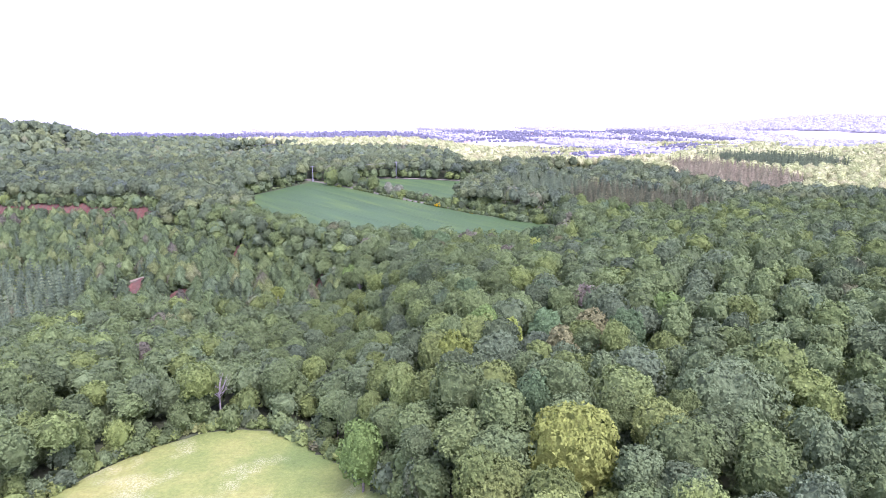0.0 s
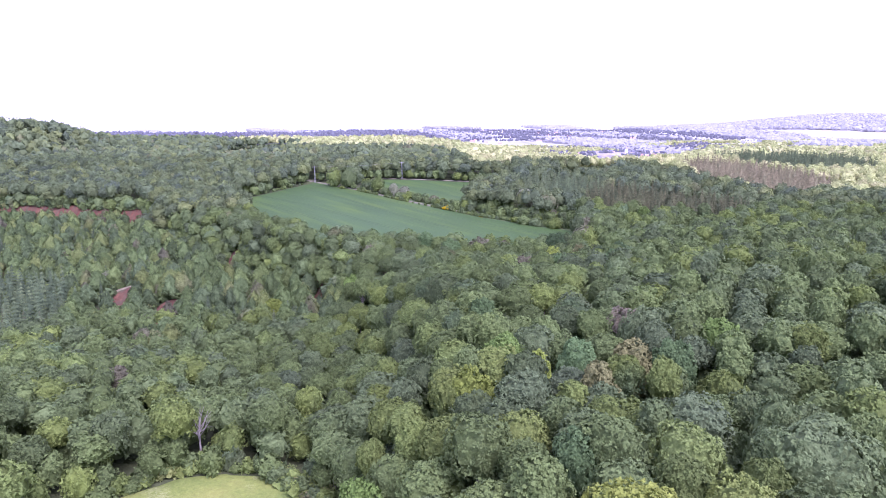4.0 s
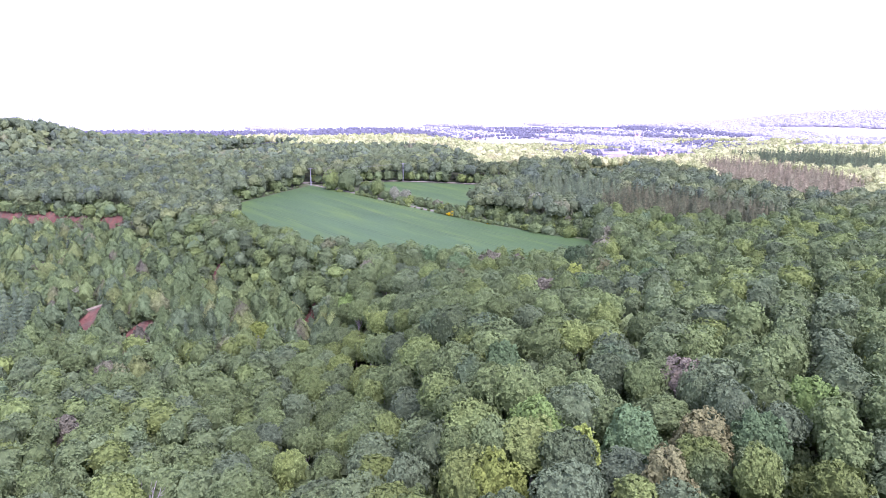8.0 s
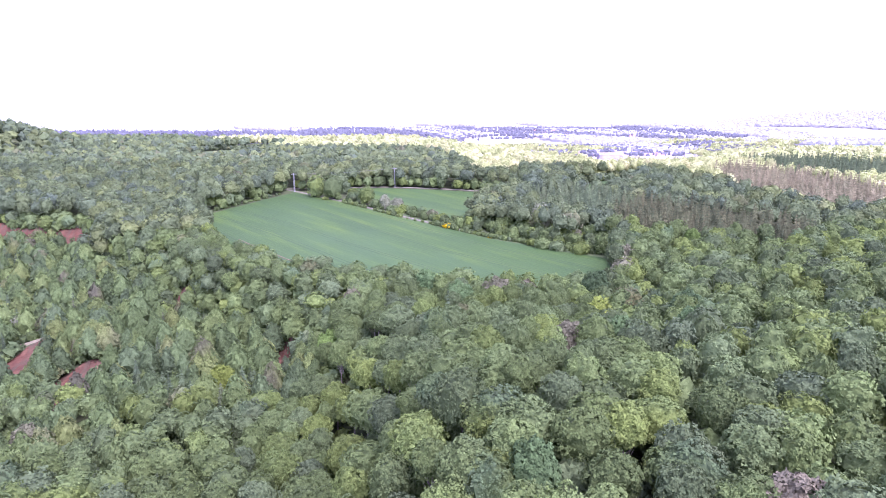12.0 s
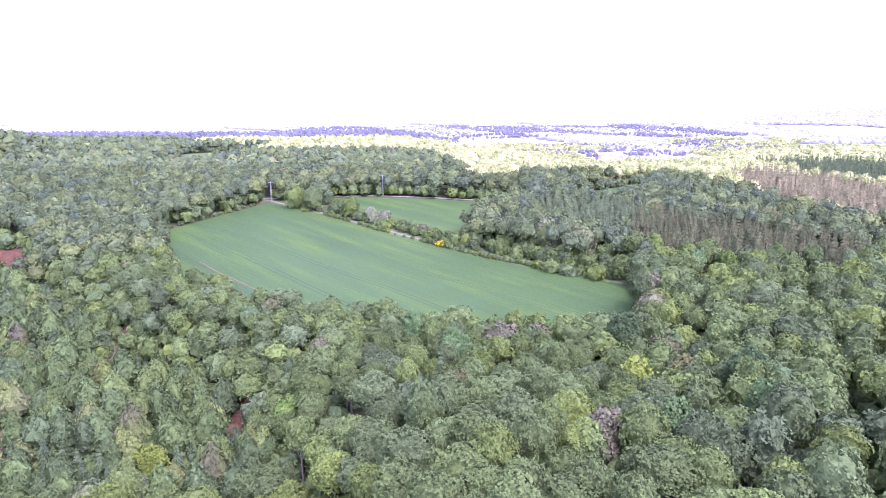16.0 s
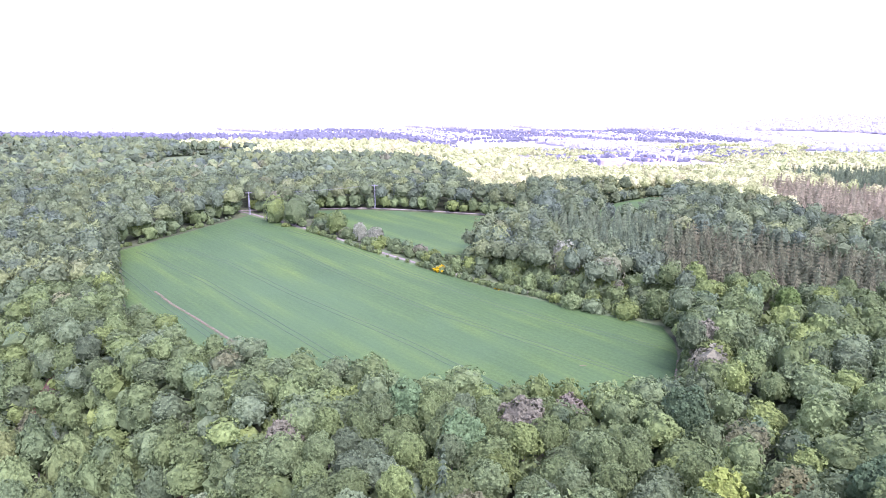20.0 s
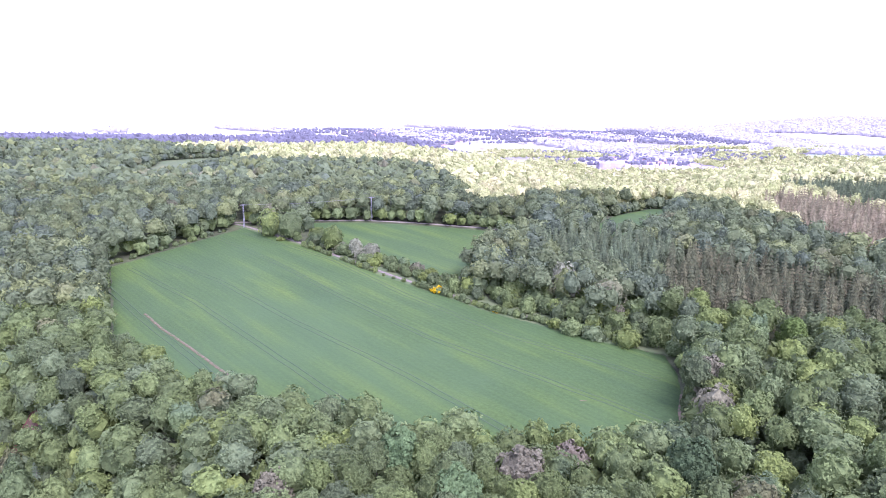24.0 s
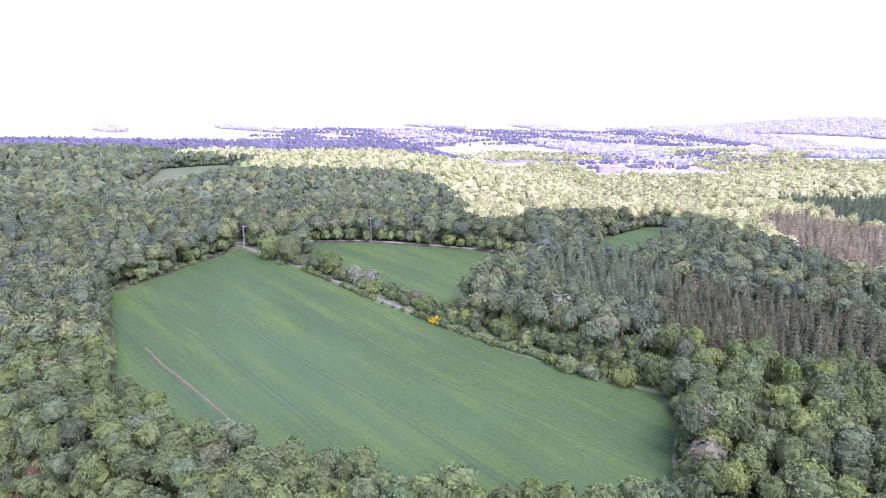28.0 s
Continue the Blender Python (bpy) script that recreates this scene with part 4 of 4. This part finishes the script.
TRAMS = [[(-119, 404), (-81, 366.5), (-53, 333.5), (-25, 300), (-8, 280)], [(-100, 455), (-62, 412), (-31, 372), (0, 335), (45, 294), (60, 279)],
         [(-88, 462), (-40, 418), (-8, 374), (24, 337), (62, 306)], [(-116, 420), (-80, 390), (-45, 350), (-8, 312), (24, 274)],
         [(-123, 388), (-94, 352), (-68, 322), (-52, 303)]]
for line in TRAMS:
    for off in (-0.95, 0.95):
        strip("wheel_track", [(x + off * 0.74, y + off * 0.67) for x, y in line], 0.34, 0.49, TRAM, "dark tractor wheel track pressed into the crop", "wheel track", 0.25)
strip("stony_strip", [(-93, 354), (-84, 343), (-70, 328), (-51, 307), (-44, 300)], 0.9, 0.53, STONY, "stony bare strip across the green crop", "bare earth", 0.15)
patch("bare_spot", oval(39, 294.6, 2.2, 1.3), 0.5, STONY, 0.52, "small pale bare spot in the crop", "bare earth", 0.6)
patch("bare_spot", [(60, 276), (67, 298), (64.5, 299), (57, 279)], 1.0, STONY, 0.5, "worn brownish corner of the field", "bare earth", 1.0)
patch("bare_spot", oval(-77, 312, 4, 2), 0.7, RED, 0.5, "reddish bare earth at the field edge", "bare earth", 1.0)

# ---- hedge, bushes and single trees ----
BUSH = []
for i in range(6):
    v, f = crown(rng, 2.2, 3.6, 2, 420, 0.27, 30, 0.4, -0.55)
    v[:, 2] += 1.0
    BUSH.append(mesh_from("bush", v, f, [BROAD], np.full(len(f), i / 6)))


def crown_mesh(mat, R, tall, seed, leaves=1300, leaf=0.26, tint=0.5, y=300):
    q = np.random.RandomState(seed)
    v, f = crown(q, R, tall, 2, leaves * 3 // 2 if y < 150 else leaves, leaf * (1.0 if y < 150 else 1.3), 80, 0.28, -0.6)
    v[:, 2] = (v[:, 2] - v[:, 2].min()) * tall / np.ptp(v[:, 2])
    v[:, :2] *= R / np.percentile(np.hypot(v[:, 0], v[:, 1]), 98)
    return mesh_from("crown", v, f, [mat], np.full(len(f), tint))


def single_tree(x, y, tall, R, mat, seed, label, name="broadleaf_tree", tint=0.5, leaves=1300, clear=0.22):
    t = thing(name, x, y, label, "tree", turn=0)
    c = part("crown", crown_mesh(mat, R, tall * (1 - clear) * 1.02, seed, leaves, 0.24, tint, y), t)
    c.location.z = tall * clear
    part("trunk", trunk_mesh(np.random.RandomState(seed), 0.02 * tall, tall * 0.7, 3, R * 0.4), t)
    return t


HEDGE = [("T", -75, 458, 14, 6.5), ("T", -64, 453, 15, 7.5), ("T", -60, 448, 5.4, 2.2), ("T", -49.8, 439, 9.4, 4.7), ("T", -41.8, 434, 11.8, 5.0), ("b", -36, 427, 5.5, 3.5),
         ("W", -30, 423, 8.4, 3.0), ("W", -23.2, 420.5, 7.3, 4.2), ("b", -14.3, 412, 4.3, 3.3), ("b", -9, 407, 5.1, 2.8), ("B", -3.6, 400, 5, 3.6), ("b", 2.1, 396, 4.5, 3.1),
         ("b", 8.5, 387, 4.8, 3.0), ("b", 13.7, 383, 4.3, 3.4), ("G", 4.4, 376.5, 2.9, 3.0), ("b", 17.4, 375, 4.6, 2.1), ("D", 25, 390, 15.3, 8.6), ("T", 32.6, 371, 10.3, 4.9),
         ("T", 39.7, 366, 8.1, 4.1), ("W", 49, 368, 14.4, 6.6), ("T", 60, 357, 12.4, 6.0), ("P", 62.3, 346, 7, 2.3), ("T", 52.4, 346, 7.7, 2.7), ("b", 45.7, 338, 5.5, 4.2),
         ("b", 51.5, 334, 5.1, 4.2), ("b", 60.5, 329, 6.1, 4.8), ("T", 69.5, 328, 9.8, 4.4), ("T", 40.5, 356, 6.3, 3.1), ("T", 54, 373, 11, 5.5), ("b", 41.5, 343, 3.7, 3.0),
         ("T", 68, 346, 9, 4.3), ("T", 33, 388, 11.4, 5.7), ("T", 41, 396, 11, 5.5), ("G", 23.9, 356.5, 1.2, 1.4), ("T", 74, 358, 12, 5.2), ("T", 66, 372, 12.5, 5.4), ("T", 78, 342, 11, 5.0),
         ("T", 54, 388, 12, 5.5), ("T", 30, 404, 12, 5.5), ("b", 27, 368, 3.4, 2.4), ("b", -68, 449, 2.6, 2.2), ("b", -54, 443, 3.0, 2.2)]
LOOK = {"T": (BROAD, "green broadleaf tree in the hedge by the track", "broadleaf_tree"), "b": (BROAD, "rounded olive-green bush in the hedge", "bush"),
        "W": (WHITE, "greyish white-leaved tree in the hedge", "white_tree"), "B": (PURPLE, "brownish thorn bush in the hedge", "bush"),
        "G": (GORSE, "gorse bush with bright yellow flowers", "gorse_bush"), "D": (PINE, "large dark green tree at the corner of the field", "broadleaf_tree"),
        "P": (PURPLE, "small mauve-brown tree with bare twigs", "bare_tree")}
for i, (kind, x, y, tall, R) in enumerate(HEDGE):
    mat, label, name = LOOK[kind]
    if kind in "bBG":
        t = thing(name, x, y, label, "bush", "hedge bushes")
        part("foliage", crown_mesh(mat, R, tall * 1.05, 100 + i, 700, 0.24, (i * 0.37) % 0.7), t).location.z = -0.1 * tall
        part("stem", trunk_mesh(np.random.RandomState(i), 0.09, tall * 0.5), t)
    else:
        single_tree(x, y, tall, R, mat, 100 + i, label, name, (i * 0.37) % 1.0, clear=0.03)

q = np.random.RandomState(62)
shrubs = []
for i in range(90):
    u = q.uniform(0, 1)
    g = q.uniform(2.8, 8.5 if u < 0.55 else 11)
    shrubs.append((-52 + 126 * u, g, q.uniform(0.7, 1.5)))
for i in range(64):
    x = -54 + 1.95 * i
    seen_track = -40 < x < -33 or -18 < x < -4
    if not seen_track or q.uniform() < 0.3:
        shrubs.append((x, -q.uniform(1.5, 2.3), q.uniform(0.35, 0.5) if seen_track else q.uniform(0.5, 0.95)))
for x, g, k in shrubs:
    y = float(np.interp(x, [p[0] for p in TRACK], [p[1] for p in TRACK])) + g * 0.70
    x = x + g * 0.72
    if inside(FIELD_B, x, y) or (g > 0 and inside(FIELD_A, x, y)):
        continue
    t = thing("hedge_shrub", x, y, "olive-green shrub in the hedge by the gravel track", "shrub", "hedge shrubs", q.uniform(0, 360), k, high=q.uniform(0.9, 1.5))
    part("foliage", BUSH[q.randint(6)], t)
hz = lattice(16, 82, 330, 402, 4.4, 64)
hz = hz[hedge_zone(hz) | ((hz[:, 0] > 18) & (track_distance(hz[:, 0], hz[:, 1]) < 26))]
td = track_distance(hz[:, 0], hz[:, 1])
side = hz[:, 1] - np.interp(hz[:, 0], [p[0] for p in TRACK], [p[1] for p in TRACK])
hz = hz[(td > 4.5) & (side > 0) & ~inside(FIELD_A, *hz.T) & ~inside(FIELD_B, *hz.T)]
stuff("hedge_thicket", [lifted(crown(rr, 3.0, 6.6, 2, 330, 0.36, 40, 0.36, -0.8), 3.0) for i in range(6)], hz, BROAD, "green thicket between the hedge trees", "thicket", (0.7, 1.2), 65, level_top=False)
single_tree(21.6, 53.5, 15.5, 6.6, PALE, 201, "pale yellow-green willow standing out of the wood", "willow_tree", 0.5, 3400)
single_tree(4.0, 40.0, 13.0, 5.0, PALE, 206, "light green tree beside the clearing", "broadleaf_tree", 0.2, 1800)
single_tree(48.2, 66, 16.5, 9.0, BROAD, 202, "very large dark green spreading tree", "broadleaf_tree", 0.25, 5600)
single_tree(16.5, 250.5, 14.0, 5.2, PURPLE, 203, "mauve-brown tree with few leaves at the field edge", "bare_tree", 0.5, 2000)
single_tree(64.1, 277, 13.5, 5.0, PURPLE, 204, "greyish mauve tree at the wood's edge", "bare_tree", 0.1, 900)
single_tree(-147, 273, 9.0, 3.0, WHITE, 205, "silvery white young tree on the pit floor", "white_tree", 0.5, 700, 0.1)
single_tree(27, 257, 11.0, 4.6, GREYTWIG, 207, "light brownish-green tree at the field edge", "broadleaf_tree", 0.0, 1500)


MARKS = {"teal": (TEAL, "blue-green tree standing out of the wood"), "rust": (RUST, "brownish-green tree among the green crowns"), "bright": (BRIGHT, "bright green tree among darker crowns"),
         "lime": (LIME, "fresh yellow-green tree in the wood"), "mint": (TEAL, "pale mint-green tree in the wood"), "twig": (GREYTWIG, "half-bare tree with greyish brown twigs"),
         "mauve": (PURPLE, "mauve-brown tree with few leaves"), "deep": (DEEP, "dense dark green tree in the wood")}
for i, (kind, x, y, R) in enumerate(MARKED):
    mat, label = MARKS[kind]
    low = y > 118 and x < -20
    single_tree(x, y, 11.5 if low else 14.8, R, mat, 400 + i, label, "broadleaf_tree", (i * 0.37) % 0.9, 2600)


t = thing("spruce_tree", 1, 229, "single dark spruce among the broadleaf trees", "tree")
v, f = conifer(rng, 3.0, 14.5, 14, 9, True)
v[:, 2] += 0.8
part("crown", mesh_from("crown", v, f, [PINE], np.full(len(f), 0.3)), t)
part("trunk", trunk_mesh(rng, 0.2, 9.0), t)


def bare_tree(x, y, tall, seed, label):
    """A dead tree: a forked trunk with bare limbs."""
    q = np.random.RandomState(seed)
    t = thing("dead_tree", x, y, label, "tree")
    part("trunk", trunk_mesh(q, 0.26, tall * 0.9, 7, 2.6, 6, "trunk", PALEBARK), t)
    for k in range(6):
        b_ = part("limb", trunk_mesh(q, 0.09, tall * 0.42, 4, 1.3, 5, "limb", PALEBARK), t)
        b_.matrix_basis = pose(0, 0, tall * (0.45 + 0.06 * k), q.uniform(20, 50), 0, k * 60 + q.uniform(-20, 20))
    return t


bare_tree(-50, 117, 11.5, 301, "bleached forked dead tree in a dark gap")

# bushes close the feet of the woods along the fields and the clearing
q = np.random.RandomState(61)
rim = []
for poly, gap in ((FIELD_A, 2.4), (FIELD_B, 2.4), (CLEARING, 0.9), (FIELD_C, 2.2)):
    cx, cy = np.mean(poly, axis=0)
    for (ax, ay), (bx, by) in zip(poly, poly[1:] + poly[:1]):
        n = max(1, int(math.hypot(bx - ax, by - ay) / 2.9))
        for k in range(n):
            u = (k + q.uniform(0, 1)) / n
            x, y = ax + (bx - ax) * u, ay + (by - ay) * u
            d = math.hypot(x - cx, y - cy)
            g = gap + q.uniform(-0.4, 1.8)
            rim.append((x + (x - cx) / d * g, y + (y - cy) / d * g))
rim = np.array(rim)
rim = rim[(track_distance(rim[:, 0], rim[:, 1]) > 3.5) & (rim[:, 1] > 20) & ~inside(FIELD_A, *rim.T) & ~inside(FIELD_B, *rim.T) & ~inside(CLEARING, *rim.T)]
rim = rim[~hedge_zone(rim)]
for x, y in rim[np.argsort(rim[:, 1])][:260]:
    t = thing("bush", x, y, "leafy green bush at the foot of the wood", "bush", "bushes at the wood's edge", q.uniform(0, 360), q.uniform(0.8, 1.7) * (0.5 if y > 330 else 1.0), high=q.uniform(0.9, 1.4))
    part("foliage", BUSH[q.randint(6)], t)

br = lattice(-84, 14, 0, 116, 1.7, 67)
ring = np.zeros(len(br), bool)
for k in range(12):
    for g in (1.2, 3.0, 5.0):
        ring |= inside(CLEARING, br[:, 0] + g * math.cos(k * 0.524), br[:, 1] + g * math.sin(k * 0.524))
br = br[ring & ~inside(CLEARING, *br.T)]
stuff("bramble", [lifted(crown(rr, 1.35, 2.4, 1, 84, 0.24, 12, 0.5, -0.8), 0.9) for i in range(6)], br, LIGHTER, "low green brambles round the meadow clearing", "thicket", (0.7, 1.4), 68, level_top=False)

# ---- power poles ----


def bar_mesh(name, bars, mat):
    """Square steel bars from point to point, joined."""
    vs, fs, k = [], [], 0
    for p, e, w in bars:
        p, e = np.array(p, float), np.array(e, float)
        ax = unit(e - p)
        u = unit(np.cross(ax, (0.2, 0.9, 0.37)))
        n = np.cross(ax, u)
        c = [(u + n) * w, (u - n) * w, (-u - n) * w, (-u + n) * w]
        vs.append(np.array([p + d for d in c] + [e + d for d in c]))
        fs.append(np.array([[0, 1, 5, 4], [1, 2, 6, 5], [2, 3, 7, 6], [3, 0, 4, 7], [3, 2, 1, 0], [4, 5, 6, 7]]) + k)
        k += 8
    return mesh_from(name, np.concatenate(vs), np.concatenate(fs), [mat], smooth=False)


def lattice_pole(x, y, tall, turn, label, name="power_pole", s=1.0):
    t = thing(name, x, y, label, "power pole", turn=turn)
    w0, w1 = 0.34 * s, 0.14 * s
    for sx in (-1, 1):
        for sy in (-1, 1):
            part("leg", bar_mesh("leg", [((sx * w0, sy * w0, -0.3), (sx * w1, sy * w1, tall), 0.06 * s)], STEEL), t)
    lv = [tall * k / 9 for k in range(10)]
    br = []
    for a, c in zip(lv, lv[1:]):
        wa, wc = w0 + (w1 - w0) * a / tall, w0 + (w1 - w0) * c / tall
        br += [((-wa, -wa, a), (wc, -wc, c), 0.03 * s), ((wa, wa, a), (-wc, wc, c), 0.03 * s), ((-wa, wa, a), (-wc, -wc, c), 0.03 * s), ((wa, -wa, a), (wc, wc, c), 0.03 * s)]
    part("bracing", bar_mesh("bracing", br, STEEL), t)
    arm = part("crossarm", bar_mesh("crossarm", [((-1.7 * s, 0, tall - 0.5 * s), (1.7 * s, 0, tall - 0.5 * s), 0.06 * s), ((-1.4 * s, 0, tall - 0.5 * s), (0, 0, tall + 0.1 * s), 0.04 * s),
                                                 ((1.4 * s, 0, tall - 0.5 * s), (0, 0, tall + 0.1 * s), 0.04 * s)], STEEL), t)
    for px in (-1.6, 0.0, 1.6):
        part("insulator", bar_mesh("insulator", [((px * s, 0.12 * s, tall - 0.4 * s), (px * s, 0.12 * s, tall + 0.05 * s), 0.07 * s)], CERAMIC), arm)
    return t


lattice_pole(-91.9, 475.5, 12.0, 20, "grey steel lattice power pole at the field's far tip")
lattice_pole(-28.6, 492, 13.0, 20, "grey steel lattice power pole beside the far track")
lattice_pole(322, 1600, 33.0, 10, "tall steel pylon in the valley", "pylon", 3.0)
for k, off in enumerate((-1.6, 0.0, 1.6)):
    vs = []
    a0, a1 = Vector((-91.9 + off, 475.5, float(land(-91.9, 475.5)) + 11.9)), Vector((-28.6 + off, 492, float(land(-28.6, 492)) + 12.9))
    pts = [a0.lerp(a1, i / 12) - Vector((0, 0, 1.1 * (1 - (i / 6 - 1) ** 2))) for i in range(13)]
    w = new("power_line", bar_mesh("power_line", [(tuple(p), tuple(e), 0.009) for p, e in zip(pts, pts[1:])], STEEL))
    tagged(w, "thin sagging power line between the steel poles", "power line", "power lines")

# ---- the town in the valley ----


def house_parts(L, W, H, roof, mat_roof):
    wv = [(sx * L / 2, sy * W / 2, z) for z in (-3.0, H) for sx, sy in ((-1, -1), (1, -1), (1, 1), (-1, 1))] + [(-L / 2, 0, H + roof), (L / 2, 0, H + roof)]
    wf = [[0, 1, 5, 4], [1, 2, 6, 5], [2, 3, 7, 6], [3, 0, 4, 7], [4, 7, 8, 8], [5, 9, 6, 6]]
    me_w = bpy.data.meshes.new("wall")
    me_w.from_pydata(wv, [], [list(dict.fromkeys(f)) for f in wf])
    me_w.materials.append(WALLS)
    o_ = 0.5
    rv = [(-L / 2 - o_, -W / 2 - o_, H - 0.35), (L / 2 + o_, -W / 2 - o_, H - 0.35), (L / 2 + o_, 0, H + roof + 0.25), (-L / 2 - o_, 0, H + roof + 0.25),
          (L / 2 + o_, W / 2 + o_, H - 0.35), (-L / 2 - o_, W / 2 + o_, H - 0.35)]
    rv += [(x, y, z - 0.3) for x, y, z in rv]
    rf = [[0, 1, 2, 3], [3, 2, 4, 5], [7, 6, 9, 8], [8, 9, 11, 10], [0, 6, 7, 1], [4, 10, 11, 5], [1, 7, 8, 2], [2, 8, 10, 4], [0, 3, 9, 6], [3, 5, 11, 9]]
    me_r = bpy.data.meshes.new("roof")
    me_r.from_pydata(rv, [], rf)
    me_r.materials.append(mat_roof)
    return me_w, me_r


def window_mesh(L, W, H):
    """A row of upright window panes set proud on the two long walls."""
    bars = []
    for sy in (-1, 1):
        for fl in range(max(1, int(H // 2.8))):
            for k in range(3):
                bars.append(((L * (k - 1) * 0.3, sy * (W / 2 + 0.02), 0.9 + fl * 2.8), (L * (k - 1) * 0.3, sy * (W / 2 + 0.02), 2.2 + fl * 2.8), 0.45))
    return bars


q = np.random.RandomState(71)
HOUSES = []
for L, W, H, roof, mr in ((11, 8, 5.6, 3.6, SLATE), (14, 9, 6, 4.0, TILE), (9, 8, 5.4, 3.4, SLATE), (18, 10, 7, 3.2, SLATE)):
    HOUSES.append((*house_parts(L, W, H, roof, mr), [bar_mesh("window", [b_], GLASS) for b_ in window_mesh(L, W, H)[:3]]))
spots = []
for k in range(70):
    spots.append((q.normal(420, 70), q.normal(1420, 70)))
for k in range(130):
    spots.append((q.uniform(-420, 620), q.normal(2150, 150)))
for x, y in spots:
    wm, rm, wins = HOUSES[q.randint(4)]
    far_off = y > 1800
    t = thing("house", x, y, "white house with a pitched grey-blue roof in the valley town" if rm.materials[0] is SLATE else "white house with a red tiled roof in the valley town",
              "house", "houses of the town", q.uniform(-30, 30), q.uniform(0.8, 1.15))
    part("wall", wm, t)
    part("roof", rm, t)
    if not far_off:
        for w_ in wins:
            part("window", w_, t)
church = thing("church", 376, 1375, "white church with a square tower and slate roofs", "church", turn=15)
wm, rm = house_parts(26, 11, 9, 6, SLATE)
part("wall", wm, church)
part("roof", rm, church)
tw = part("tower", bar_mesh("tower", [((15.5, 0, -3), (15.5, 0, 22), 2.6)], WALLS), church)
bm = bmesh.new()
bmesh.ops.create_cone(bm, cap_ends=True, segments=4, radius1=4.2, radius2=0.1, depth=9)
bmesh.ops.rotate(bm, verts=bm.verts, matrix=Matrix.Rotation(radians(45), 3, 'Z'))
bmesh.ops.translate(bm, verts=bm.verts, vec=(15.5, 0, 26.4))
me = bpy.data.meshes.new("spire")
bm.to_mesh(me)
bm.free()
me.materials.append(SLATE)
part("spire", me, church)
hall = thing("factory_hall", 345, 1352, "long blue-grey factory hall at the edge of the town", "hall", turn=5)
wm, rm = house_parts(46, 18, 11, 3.5, SLATE)
me = wm.copy()
me.materials.clear()
me.materials.append(SLATE)
part("wall", me, hall)
part("roof", rm, hall)
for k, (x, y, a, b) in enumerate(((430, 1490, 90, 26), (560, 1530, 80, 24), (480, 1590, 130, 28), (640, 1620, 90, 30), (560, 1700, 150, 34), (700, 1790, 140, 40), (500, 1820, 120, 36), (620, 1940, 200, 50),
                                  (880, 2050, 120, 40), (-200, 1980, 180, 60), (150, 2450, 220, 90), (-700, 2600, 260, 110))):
    patch("far_field", oval(x, y, a, b), 12.0, SUNLIT_CROP, 0.8, "field on the far side of the valley, sunlight painted as a pale colour", "field", 4.0)
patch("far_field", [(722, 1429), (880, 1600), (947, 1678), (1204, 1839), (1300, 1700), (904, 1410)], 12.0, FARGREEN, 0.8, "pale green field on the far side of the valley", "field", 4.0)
hedges = np.concatenate([np.stack([np.arange(250, 900, 9.0) + 3 * y0 % 7, y0 + 0.12 * np.arange(250, 900, 9.0) + 12 * np.sin(np.arange(250, 900, 9.0) / 60 + y0)], -1)
                         for y0 in (1440, 1500, 1570, 1650, 1740, 1850, 1980)])
hedges = hedges[waves(hedges[:, 0], hedges[:, 1], 170, 80) > -0.12]
stuff("field_hedges", broad_set(6.0, 5, 1, 0, 2.0, 12), hedges, HAZEWOOD, "tree rows between the valley-side fields, haze added as a pale glow", "hedge", (0.6, 1.2), 81, high=0.7)
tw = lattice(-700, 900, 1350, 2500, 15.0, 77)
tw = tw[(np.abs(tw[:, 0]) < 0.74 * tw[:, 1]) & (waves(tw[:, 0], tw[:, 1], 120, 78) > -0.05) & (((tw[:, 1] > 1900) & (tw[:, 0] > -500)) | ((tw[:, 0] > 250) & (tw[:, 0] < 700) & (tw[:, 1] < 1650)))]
stuff("town_trees", broad_set(6.0, 5, 1, 0, 2.0, 12), tw, HAZERIDGE, "tree clumps among the houses, haze added as a blue-grey glow", "trees", (0.5, 1.2), 79)
